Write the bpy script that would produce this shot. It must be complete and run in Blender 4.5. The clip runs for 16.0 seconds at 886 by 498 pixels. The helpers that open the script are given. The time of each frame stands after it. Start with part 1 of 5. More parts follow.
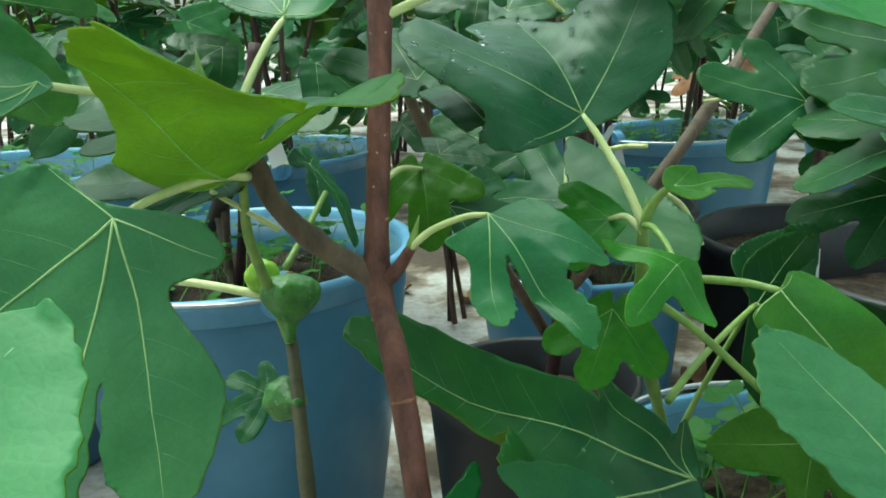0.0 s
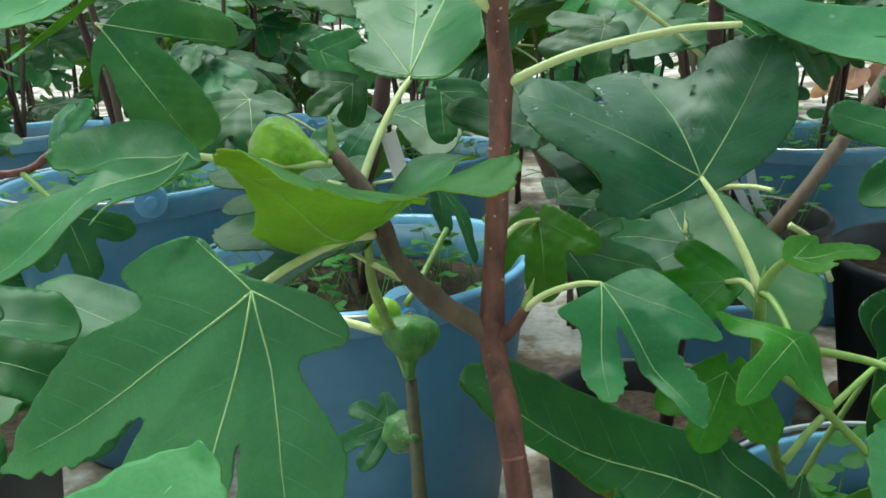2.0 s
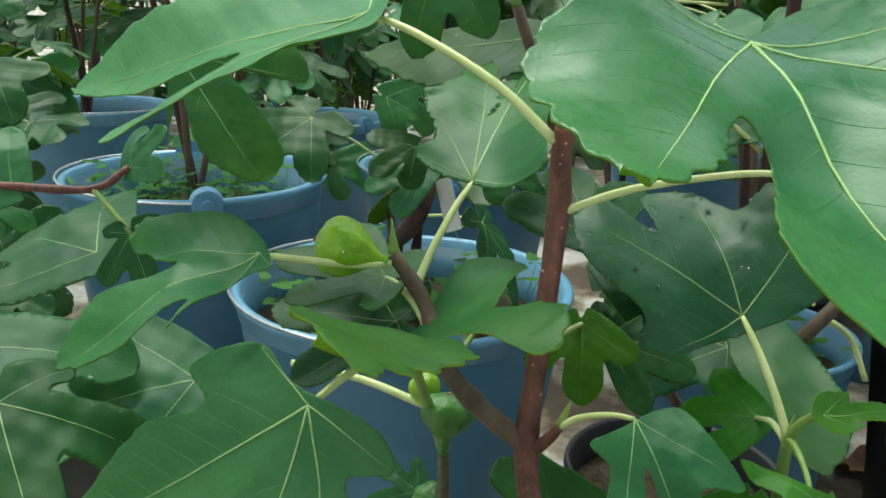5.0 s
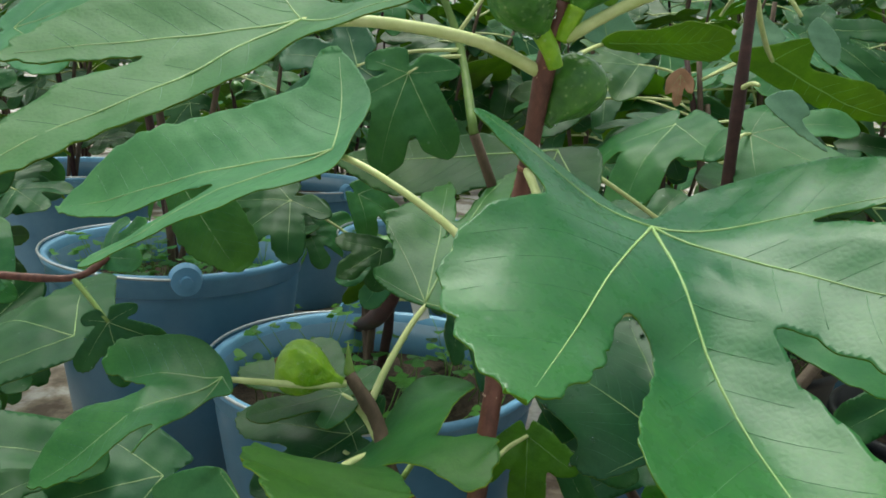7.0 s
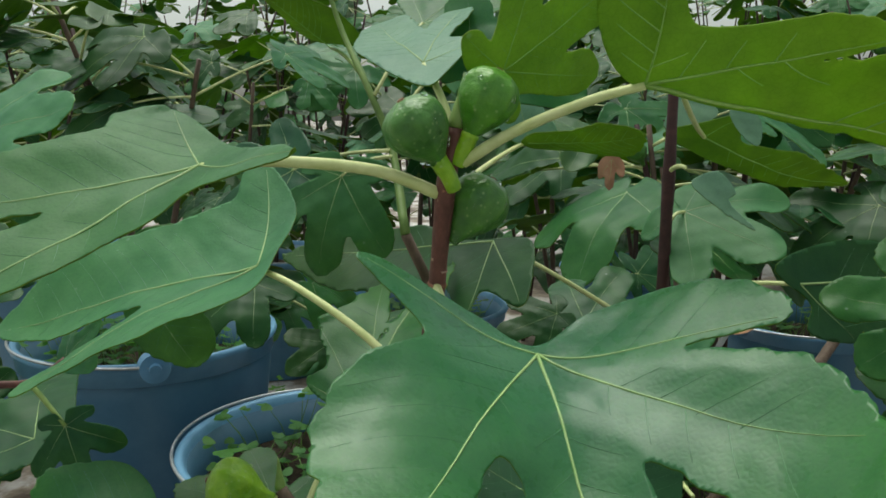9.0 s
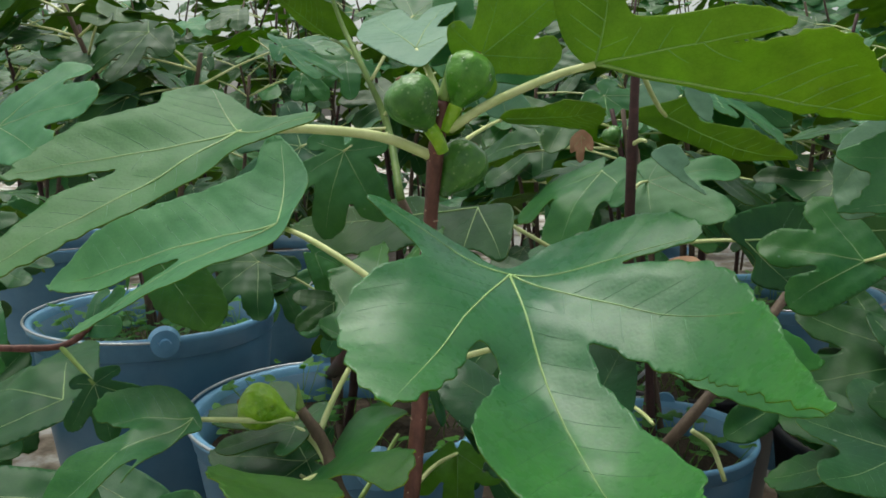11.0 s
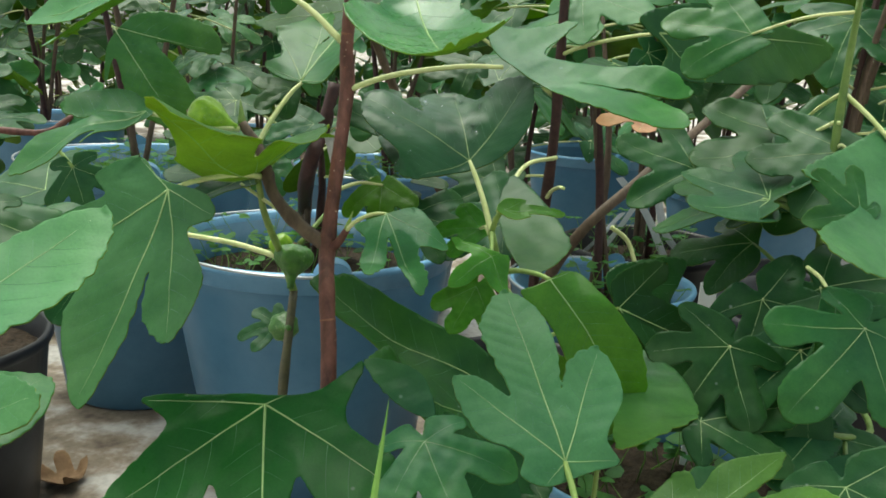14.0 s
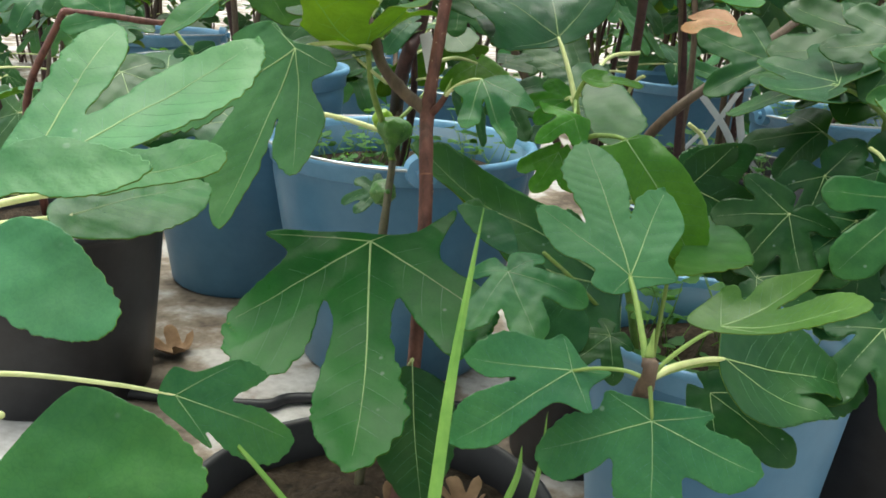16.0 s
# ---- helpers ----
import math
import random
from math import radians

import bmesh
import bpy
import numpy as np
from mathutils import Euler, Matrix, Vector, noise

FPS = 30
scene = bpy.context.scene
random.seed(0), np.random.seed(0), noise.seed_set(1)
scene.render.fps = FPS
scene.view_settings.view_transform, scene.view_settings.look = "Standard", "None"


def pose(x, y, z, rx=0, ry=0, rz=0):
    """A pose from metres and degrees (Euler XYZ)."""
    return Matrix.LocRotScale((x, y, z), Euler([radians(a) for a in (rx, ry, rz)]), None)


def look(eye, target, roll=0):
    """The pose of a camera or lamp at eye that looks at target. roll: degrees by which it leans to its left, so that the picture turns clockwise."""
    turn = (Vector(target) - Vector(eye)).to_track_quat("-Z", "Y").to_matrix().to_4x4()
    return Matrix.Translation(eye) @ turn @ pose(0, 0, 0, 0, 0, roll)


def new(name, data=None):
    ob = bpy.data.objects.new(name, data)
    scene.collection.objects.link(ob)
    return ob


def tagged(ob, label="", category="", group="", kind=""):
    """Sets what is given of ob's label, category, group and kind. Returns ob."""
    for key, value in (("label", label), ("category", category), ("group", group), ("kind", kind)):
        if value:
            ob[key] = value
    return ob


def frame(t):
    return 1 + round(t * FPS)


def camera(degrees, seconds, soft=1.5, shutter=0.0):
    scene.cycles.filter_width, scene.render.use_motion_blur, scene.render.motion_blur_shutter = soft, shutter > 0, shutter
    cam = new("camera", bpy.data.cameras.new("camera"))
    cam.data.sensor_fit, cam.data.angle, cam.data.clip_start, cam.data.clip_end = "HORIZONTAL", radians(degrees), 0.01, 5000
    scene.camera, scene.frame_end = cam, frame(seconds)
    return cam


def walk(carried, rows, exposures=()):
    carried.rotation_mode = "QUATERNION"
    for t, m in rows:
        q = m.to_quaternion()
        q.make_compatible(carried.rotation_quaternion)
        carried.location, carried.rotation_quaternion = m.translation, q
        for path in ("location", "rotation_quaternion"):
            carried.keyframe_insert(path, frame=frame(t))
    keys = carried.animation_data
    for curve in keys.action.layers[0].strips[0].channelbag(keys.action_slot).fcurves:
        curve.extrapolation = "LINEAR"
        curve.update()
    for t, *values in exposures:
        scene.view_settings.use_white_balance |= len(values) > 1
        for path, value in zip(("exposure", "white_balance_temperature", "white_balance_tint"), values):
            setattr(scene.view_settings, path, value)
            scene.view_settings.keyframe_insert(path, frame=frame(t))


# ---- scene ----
cam = camera(55.5, 16.0, 1.7)
METRES, EYE, TILT, LEAN, TURN = 0.6, 0.613, -15.5, 2.5, 0.0
ROWS = [
    (0.0, 0.0, 0.0, 0.0, 0.0, 0.0, -0.0),
    (0.5, -0.0085, 0.0121, -0.0098, 1.51, -1.01, -1.05),
    (1.0, -0.0138, 0.0055, -0.0032, 3.83, -1.33, -1.46),
    (1.5, -0.0086, -0.0057, 0.0206, 6.12, -1.4, -1.45),
    (2.0, 0.0051, -0.0216, 0.0513, 8.3, -0.92, -1.37),
    (2.5, 0.0148, -0.0203, 0.0718, 9.36, -0.48, -2.24),
    (3.0, -0.0031, -0.0348, 0.0922, 10.78, -0.26, -3.4),
    (5.5, -0.0049, -0.062, 0.1527, 11.05, -2.13, -7.47),
    (6.0, 0.0024, -0.074, 0.1658, 10.96, -0.9, -7.84),
    (6.5, 0.0107, -0.0895, 0.1804, 10.24, 0.35, -8.17),
    (7.0, 0.0245, -0.1059, 0.2044, 10.12, 1.89, -8.1),
    (7.5, 0.0399, -0.1151, 0.2277, 10.34, 3.4, -7.36),
    (8.0, 0.0553, -0.111, 0.2473, 10.31, 4.62, -6.78),
    (8.5, 0.0717, -0.11, 0.2612, 10.14, 5.38, -5.78),
    (11.0, 0.1058, -0.2483, 0.2084, 9.04, 5.11, -4.28),
    (11.5, 0.1351, -0.2885, 0.1668, 9.19, 4.63, -4.85),
    (12.0, 0.1489, -0.3178, 0.1332, 9.46, 3.77, -5.15),
    (12.5, 0.1627, -0.3485, 0.108, 10.11, 3.52, -5.74),
    (13.0, 0.1932, -0.3588, 0.0739, 10.53, 2.98, -6.6),
    (13.5, 0.2228, -0.3436, 0.0183, 9.64, 2.2, -6.37),
    (14.0, 0.2354, -0.343, -0.027, 8.86, 1.22, -7.16),
    (14.5, 0.2459, -0.3561, -0.0585, 8.66, -0.07, -8.07),
    (15.0, 0.2549, -0.3755, -0.0844, 9.18, -1.18, -8.59),
    (15.5, 0.257, -0.4257, -0.1107, 11.52, -2.35, -9.1),
    (16.0, 0.2579, -0.4644, -0.1242, 14.11, -3.62, -9.56),
]
BRIGHT = [(0.0, 0.88, 6100, -19), (2.5, 0.81, 6150, -11), (5.5, 0.52, 6630, -7), (6.5, 0.43, 6670, -5), (7.0, 0.27, 6680, -6), (8.5, -0.09, 6680, -3), (11.0, 0.05, 6680, 0), (12.5, 0.30, 6650, 4), (13.5, 0.57, 6770, -2), (14.5, 0.79, 6850, -4), (16.0, 0.91, 6800, 0)]
walk(cam, [(t, pose(0, 0, EYE, TILT, LEAN, TURN) @ pose(METRES * x, METRES * y, METRES * z, 90 + pitch, roll, yaw)) for t, x, y, z, yaw, pitch, roll in ROWS], BRIGHT)

# ---- world and light ----
world = bpy.data.worlds.new("sky")
scene.world = world
world.use_nodes = True
wn = world.node_tree
sky = wn.nodes.new("ShaderNodeTexSky")
sky.sky_type, sky.sun_disc = "NISHITA", False
sky.sun_elevation, sky.sun_rotation = radians(72), radians(322)
sky.air_density, sky.dust_density, sky.ozone_density = 1.0, 4.0, 1.0
grey = wn.nodes.new("ShaderNodeHueSaturation")
grey.inputs["Saturation"].default_value = 0.30
wn.links.new(sky.outputs[0], grey.inputs["Color"])
wn.links.new(grey.outputs[0], wn.nodes["Background"].inputs[0])
wn.nodes["Background"].inputs[1].default_value = 0.17
sun = new("sun", bpy.data.lights.new("sun", "SUN"))
sun.data.energy, sun.data.angle, sun.data.color = 1.8, radians(45), (1.0, 0.97, 0.92)
sun.matrix_world = look((-0.7, 0.9, 3.5), (0, 0, 0))

# ---- materials ----
def material(name):
    m = bpy.data.materials.new(name)
    m.use_nodes = True
    return m, m.node_tree, m.node_tree.nodes["Principled BSDF"]


def node(tree, kind, **values):
    n = tree.nodes.new(kind)
    for key, value in values.items():
        n.inputs[key.replace("_", " ")].default_value = value
    return n


def ramp(tree, source, stops):
    r = tree.nodes.new("ShaderNodeValToRGB")
    while len(r.color_ramp.elements) < len(stops):
        r.color_ramp.elements.new(0.5)
    for e, (at, col) in zip(r.color_ramp.elements, stops):
        e.position, e.color = at, (*col, 1)
    tree.links.new(source, r.inputs[0])
    return r.outputs[0]


def mixed(tree, kind, fac, a, b):
    m = tree.nodes.new("ShaderNodeMix")
    m.data_type, m.blend_type = "RGBA", kind
    for value, slot in ((fac, 0), (a, 6), (b, 7)):
        if isinstance(value, (int, float)):
            m.inputs[slot].default_value = value
        elif isinstance(value, tuple):
            m.inputs[slot].default_value = (*value, 1)
        else:
            tree.links.new(value, m.inputs[slot])
    return m.outputs[2]


def bump(tree, bsdf, height, strength, distance=0.001):
    b = node(tree, "ShaderNodeBump", Strength=strength, Distance=distance)
    tree.links.new(height, b.inputs["Height"])
    tree.links.new(b.outputs[0], bsdf.inputs["Normal"])
    return b.outputs[0]


def leaf_material(name, dark, light, through_col, rough, clear=0.28, spots=0.0, spec=0.28, fresh=1.0):
    """A leaf blade: mottled green, waxy, letting some light through."""
    m, t, p = material(name)
    coord = t.nodes.new("ShaderNodeTexCoord").outputs["Object"]
    big = node(t, "ShaderNodeTexNoise", Scale=28.0, Detail=4.0, Roughness=0.6)
    fine = node(t, "ShaderNodeTexVoronoi", Scale=420.0)
    fine.feature = "DISTANCE_TO_EDGE"
    mid = node(t, "ShaderNodeTexNoise", Scale=190.0, Detail=3.0)
    for n in (big, fine, mid):
        t.links.new(coord, n.inputs["Vector"])
    col = ramp(t, big.outputs[0], ((0.32, dark), (0.72, light)))
    col = mixed(t, "MULTIPLY", 0.35, col, ramp(t, fine.outputs[0], ((0.0, (1.25, 1.2, 1.0)), (0.12, (0.9, 0.92, 0.9)))))
    # bluer at the foot, fresher green towards the tips
    far_ = t.nodes.new("ShaderNodeVectorMath")
    far_.operation = "LENGTH"
    t.links.new(coord, far_.inputs[0])
    col = mixed(t, "MULTIPLY", fresh, col, ramp(t, far_.outputs["Value"], ((0.03, (0.95, 0.97, 1.12)), (0.15, (1.22, 1.14, 0.58)))))
    # dried water marks
    dots = node(t, "ShaderNodeTexVoronoi", Scale=75.0)
    t.links.new(coord, dots.inputs["Vector"])
    pick = ramp(t, dots.outputs["Color"], ((0.80, (0, 0, 0)), (0.84, (1, 1, 1))))
    spot = ramp(t, dots.outputs["Distance"], ((0.07, (0.55, 0.55, 0.55)), (0.13, (0, 0, 0))))
    col = mixed(t, "MIX", mixed(t, "MULTIPLY", 1.0, pick, spot), col, (0.36, 0.46, 0.36))
    info = t.nodes.new("ShaderNodeObjectInfo")
    hue = t.nodes.new("ShaderNodeHueSaturation")
    for out, (lo, hi) in (("Hue", (0.478, 0.512)), ("Value", (0.82, 1.2))):
        rng = t.nodes.new("ShaderNodeMapRange")
        rng.inputs["To Min"].default_value, rng.inputs["To Max"].default_value = lo, hi
        t.links.new(info.outputs["Random"], rng.inputs["Value"])
        t.links.new(rng.outputs[0], hue.inputs[out])
    t.links.new(col, hue.inputs["Color"])
    col = hue.outputs[0]
    if spots:
        sp = node(t, "ShaderNodeTexNoise", Scale=14.0, Detail=5.0)
        t.links.new(coord, sp.inputs["Vector"])
        col = mixed(t, "MIX", ramp(t, sp.outputs[0], ((0.66, (0, 0, 0)), (0.74, (spots, spots, spots)))), col, (0.19, 0.13, 0.035))
    t.links.new(col, p.inputs["Base Color"])
    rr = t.nodes.new("ShaderNodeMapRange")
    rr.inputs["To Min"].default_value, rr.inputs["To Max"].default_value = rough - 0.09, rough + 0.12
    t.links.new(mid.outputs[0], rr.inputs["Value"])
    t.links.new(rr.outputs[0], p.inputs["Roughness"])
    p.inputs["Specular IOR Level"].default_value = spec
    add = t.nodes.new("ShaderNodeMath")
    add.operation = "MULTIPLY_ADD"
    add.inputs[1].default_value = 1.4
    t.links.new(mid.outputs[0], add.inputs[0])
    t.links.new(fine.outputs[0], add.inputs[2])
    nrm = bump(t, p, add.outputs[0], 0.13, 0.0006)
    wavy = node(t, "ShaderNodeTexNoise", Scale=45.0, Detail=2.0)
    t.links.new(coord, wavy.inputs["Vector"])
    wide = node(t, "ShaderNodeBump", Strength=0.16, Distance=0.003)
    t.links.new(wavy.outputs[0], wide.inputs["Height"])
    t.links.new(wide.outputs[0], nrm.node.inputs["Normal"])
    tr = t.nodes.new("ShaderNodeBsdfTranslucent")
    blot = node(t, "ShaderNodeTexNoise", Scale=38.0, Detail=5.0, Roughness=0.65)
    t.links.new(coord, blot.inputs["Vector"])
    thr = mixed(t, "MULTIPLY", 1.0, through_col, ramp(t, blot.outputs[0], ((0.3, (0.62, 0.68, 0.6)), (0.7, (1.15, 1.12, 1.2)))))
    net = node(t, "ShaderNodeTexVoronoi", Scale=280.0)
    net.feature = "DISTANCE_TO_EDGE"
    t.links.new(coord, net.inputs["Vector"])
    thr = mixed(t, "MULTIPLY", 0.4, thr, ramp(t, net.outputs["Distance"], ((0.0, (0.72, 0.78, 0.7)), (0.09, (1.05, 1.05, 1.05)))))
    t.links.new(thr, tr.inputs[0])
    t.links.new(nrm, tr.inputs["Normal"])
    mx = t.nodes.new("ShaderNodeMixShader")
    mx.inputs[0].default_value = clear
    t.links.new(p.outputs[0], mx.inputs[1])
    t.links.new(tr.outputs[0], mx.inputs[2])
    t.links.new(mx.outputs[0], t.nodes["Material Output"].inputs[0])
    return m


def plain_material(name, a, b, rough, scale=60.0, bumpy=0.3, depth=0.001, spec=0.4, metal=0.0, stretch=(1, 1, 1)):
    m, t, p = material(name)
    coord = t.nodes.new("ShaderNodeTexCoord").outputs["Object"]
    mp = t.nodes.new("ShaderNodeMapping")
    mp.inputs["Scale"].default_value = stretch
    t.links.new(coord, mp.inputs[0])
    n1 = node(t, "ShaderNodeTexNoise", Scale=scale, Detail=6.0, Roughness=0.65)
    n2 = node(t, "ShaderNodeTexNoise", Scale=scale * 0.14, Detail=3.0)
    for n in (n1, n2):
        t.links.new(mp.outputs[0], n.inputs["Vector"])
    col = ramp(t, n1.outputs[0], ((0.3, a), (0.7, b)))
    col = mixed(t, "MULTIPLY", 0.5, col, ramp(t, n2.outputs[0], ((0.3, (0.7, 0.7, 0.7)), (0.7, (1.2, 1.2, 1.2)))))
    t.links.new(col, p.inputs["Base Color"])
    p.inputs["Roughness"].default_value, p.inputs["Metallic"].default_value = rough, metal
    p.inputs["Specular IOR Level"].default_value = spec
    if bumpy:
        bump(t, p, n1.outputs[0], bumpy, depth)
    return m


TOP = {
    "old": leaf_material("leaf_dark_green", (0.012, 0.068, 0.025), (0.030, 0.107, 0.030), (0.13, 0.32, 0.03), 0.36, 0.24, 0.0, 0.21),
    "mid": leaf_material("leaf_green", (0.030, 0.140, 0.054), (0.062, 0.210, 0.070), (0.22, 0.48, 0.04), 0.32, 0.42),
    "young": leaf_material("leaf_light_green", (0.042, 0.175, 0.020), (0.080, 0.26, 0.030), (0.28, 0.56, 0.04), 0.34, 0.46),
    "bloom": leaf_material("leaf_grey_green", (0.052, 0.20, 0.086), (0.098, 0.28, 0.122), (0.18, 0.46, 0.05), 0.44, 0.38, 0.0, 0.32, 0.3),
    "worn": leaf_material("leaf_spotted_green", (0.03, 0.10, 0.04), (0.06, 0.15, 0.045), (0.2, 0.4, 0.05), 0.42, 0.3, 0.9, 0.3),
}
TOP["wet"] = leaf_material("leaf_wet_blue_green", (0.016, 0.080, 0.042), (0.036, 0.132, 0.062), (0.14, 0.34, 0.04), 0.30, 0.26, 0.0, 0.3, 0.5)
TOP["deep"] = leaf_material("leaf_deep_green", (0.012, 0.105, 0.036), (0.025, 0.160, 0.048), (0.12, 0.40, 0.05), 0.30, 0.30, 0.0, 0.15, 0.2)
TOP["gloss"] = leaf_material("leaf_shiny_green", (0.026, 0.125, 0.050), (0.052, 0.185, 0.064), (0.22, 0.48, 0.04), 0.27, 0.34, 0.0, 0.5)
TOP["fresh"] = leaf_material("leaf_fresh_green", (0.038, 0.150, 0.026), (0.070, 0.215, 0.038), (0.24, 0.48, 0.04), 0.36, 0.36)
# grey-green bloom with the sky's bluish sheen put into the base colour
TOP["pale"] = leaf_material("leaf_bloom_sky_sheen", (0.125, 0.27, 0.185), (0.20, 0.37, 0.26), (0.30, 0.48, 0.16), 0.44, 0.36, 0.0, 0.4, 0.2)
TOP["dead"] = leaf_material("leaf_dry_orange", (0.28, 0.13, 0.07), (0.50, 0.29, 0.17), (0.4, 0.2, 0.08), 0.7, 0.2)
UNDER = leaf_material("leaf_underside", (0.105, 0.20, 0.040), (0.165, 0.28, 0.05), (0.32, 0.42, 0.03), 0.62, 0.5)
UNDER_YOUNG = leaf_material("leaf_underside_fresh", (0.17, 0.32, 0.045), (0.26, 0.42, 0.06), (0.48, 0.58, 0.07), 0.6, 0.56)
VEIN = plain_material("leaf_vein", (0.26, 0.42, 0.14), (0.38, 0.52, 0.22), 0.45, 200, 0.1)
SIDE_VEIN = plain_material("leaf_side_vein", (0.080, 0.235, 0.085), (0.125, 0.30, 0.11), 0.45, 200, 0.1)
RIB = plain_material("leaf_underside_rib", (0.24, 0.42, 0.09), (0.34, 0.52, 0.14), 0.5, 200, 0.1)
PETIOLE = plain_material("petiole_pale_green", (0.50, 0.58, 0.22), (0.70, 0.74, 0.38), 0.42, 90, 0.15)
STEM_GREEN = plain_material("stem_dull_green", (0.09, 0.17, 0.035), (0.17, 0.26, 0.06), 0.5, 90, 0.3)
SHOOT = plain_material("shoot_green", (0.16, 0.27, 0.06), (0.27, 0.38, 0.10), 0.45, 90, 0.2)
BARK = plain_material("bark_red_brown", (0.062, 0.022, 0.018), (0.225, 0.092, 0.070), 0.55, 130, 0.7, 0.0012, stretch=(1, 1, 0.45))
BARK_GREY = plain_material("bark_grey_brown", (0.075, 0.05, 0.035), (0.16, 0.11, 0.075), 0.65, 150, 0.7, 0.0012, stretch=(1, 1, 0.4))
BARK_DARK = plain_material("bark_dark_maroon", (0.03, 0.012, 0.012), (0.07, 0.028, 0.026), 0.6, 130, 0.6)
STEM_DARK = plain_material("stem_dark_olive", (0.05, 0.045, 0.025), (0.10, 0.09, 0.04), 0.55, 150, 0.5)
LENTICEL = plain_material("lenticel_pale", (0.34, 0.22, 0.16), (0.48, 0.34, 0.26), 0.7, 200, 0.2)
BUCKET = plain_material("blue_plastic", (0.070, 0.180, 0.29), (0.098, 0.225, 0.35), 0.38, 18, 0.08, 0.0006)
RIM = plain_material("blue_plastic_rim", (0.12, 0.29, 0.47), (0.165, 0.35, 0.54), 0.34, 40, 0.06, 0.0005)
BLACK = plain_material("black_plastic", (0.011, 0.011, 0.013), (0.022, 0.022, 0.026), 0.45, 30, 0.3, 0.0012)
SOIL = plain_material("potting_soil", (0.012, 0.009, 0.006), (0.07, 0.05, 0.034), 0.9, 120, 1.0, 0.006, 0.2)
LITTER = plain_material("dry_leaf_litter", (0.16, 0.095, 0.05), (0.30, 0.19, 0.11), 0.85, 60, 0.6)
WIRE = plain_material("handle_wire", (0.42, 0.44, 0.46), (0.6, 0.62, 0.64), 0.35, 80, 0.05, metal=0.9)
WHITE = plain_material("white_plastic", (0.72, 0.74, 0.76), (0.84, 0.85, 0.86), 0.5, 30, 0.1)
GRASS = plain_material("grass_blade", (0.11, 0.26, 0.04), (0.19, 0.36, 0.065), 0.45, 60, 0.1)


def fig_material(name, a, b):
    m, t, p = material(name)
    coord = t.nodes.new("ShaderNodeTexCoord").outputs["Object"]
    n = node(t, "ShaderNodeTexNoise", Scale=110.0, Detail=4.0)
    v = node(t, "ShaderNodeTexVoronoi", Scale=290.0)
    for s in (n, v):
        t.links.new(coord, s.inputs["Vector"])
    col = ramp(t, n.outputs[0], ((0.3, a), (0.7, b)))
    col = mixed(t, "MIX", ramp(t, v.outputs[0], ((0.06, (0.5, 0.5, 0.5)), (0.26, (0, 0, 0)))), col, (0.34, 0.47, 0.20))
    t.links.new(col, p.inputs["Base Color"])
    p.inputs["Roughness"].default_value = 0.36
    p.inputs["Subsurface Weight"].default_value = 0.12
    p.inputs["Subsurface Radius"].default_value = (0.004, 0.006, 0.002)
    bump(t, p, n.outputs[0], 0.9, 0.0025)
    return m


FIG = fig_material("green_fig_skin", (0.036, 0.13, 0.022), (0.085, 0.235, 0.034))
FIG_LIGHT = fig_material("light_green_fig_skin", (0.16, 0.35, 0.012), (0.33, 0.54, 0.03))
FIG_FRESH = fig_material("fresh_green_fig_skin", (0.055, 0.20, 0.015), (0.12, 0.32, 0.03))


def water_material():
    m, t, p = material("water_drop")
    p.inputs["Base Color"].default_value = (0.95, 0.98, 1, 1)
    p.inputs["Roughness"].default_value, p.inputs["Transmission Weight"].default_value, p.inputs["IOR"].default_value = 0.02, 1.0, 1.33
    return m


WATER = water_material()


def floor_material():
    """Old whitewashed concrete with brown dirt and damp stains."""
    m, t, p = material("stained_concrete")
    coord = t.nodes.new("ShaderNodeTexCoord").outputs["Object"]
    n1 = node(t, "ShaderNodeTexNoise", Scale=4.0, Detail=8.0, Roughness=0.6)
    n2 = node(t, "ShaderNodeTexNoise", Scale=60.0, Detail=6.0)
    n3 = node(t, "ShaderNodeTexNoise", Scale=1.6, Detail=3.0)
    for n in (n1, n2, n3):
        t.links.new(coord, n.inputs["Vector"])
    col = ramp(t, n1.outputs[0], ((0.40, (0.09, 0.062, 0.042)), (0.48, (0.27, 0.22, 0.17)), (0.54, (0.52, 0.50, 0.48)), (0.72, (0.66, 0.65, 0.64))))
    col = mixed(t, "MULTIPLY", 0.6, col, ramp(t, n2.outputs[0], ((0.3, (0.62, 0.6, 0.58)), (0.62, (1.05, 1.05, 1.05)))))
    col = mixed(t, "MULTIPLY", 0.5, col, ramp(t, n3.outputs[0], ((0.35, (0.6, 0.57, 0.52)), (0.6, (1, 1, 1)))))
    t.links.new(col, p.inputs["Base Color"])
    p.inputs["Roughness"].default_value = 0.75
    bump(t, p, n2.outputs[0], 0.5, 0.004)
    return m


FLOOR = floor_material()


# ---- mesh helpers ----
def mesh_object(name, verts, faces, mats, parent=None, label="", slots=None, smooth=True):
    me = bpy.data.meshes.new(name)
    me.from_pydata([tuple(v) for v in verts], [], faces)
    for m in mats:
        me.materials.append(m)
    if slots is not None:
        me.polygons.foreach_set("material_index", slots)
    me.polygons.foreach_set("use_smooth", [smooth] * len(me.polygons))
    me.update()
    ob = new(name, me)
    if parent is not None:
        ob.parent = parent
    if label:
        tagged(ob, label)
    return ob


def thing(name, place, label, category, group="", kind=""):
    ob = new(name)
    ob.location = place
    ob.empty_display_size = 0.05
    return tagged(ob, label, category, group, kind)


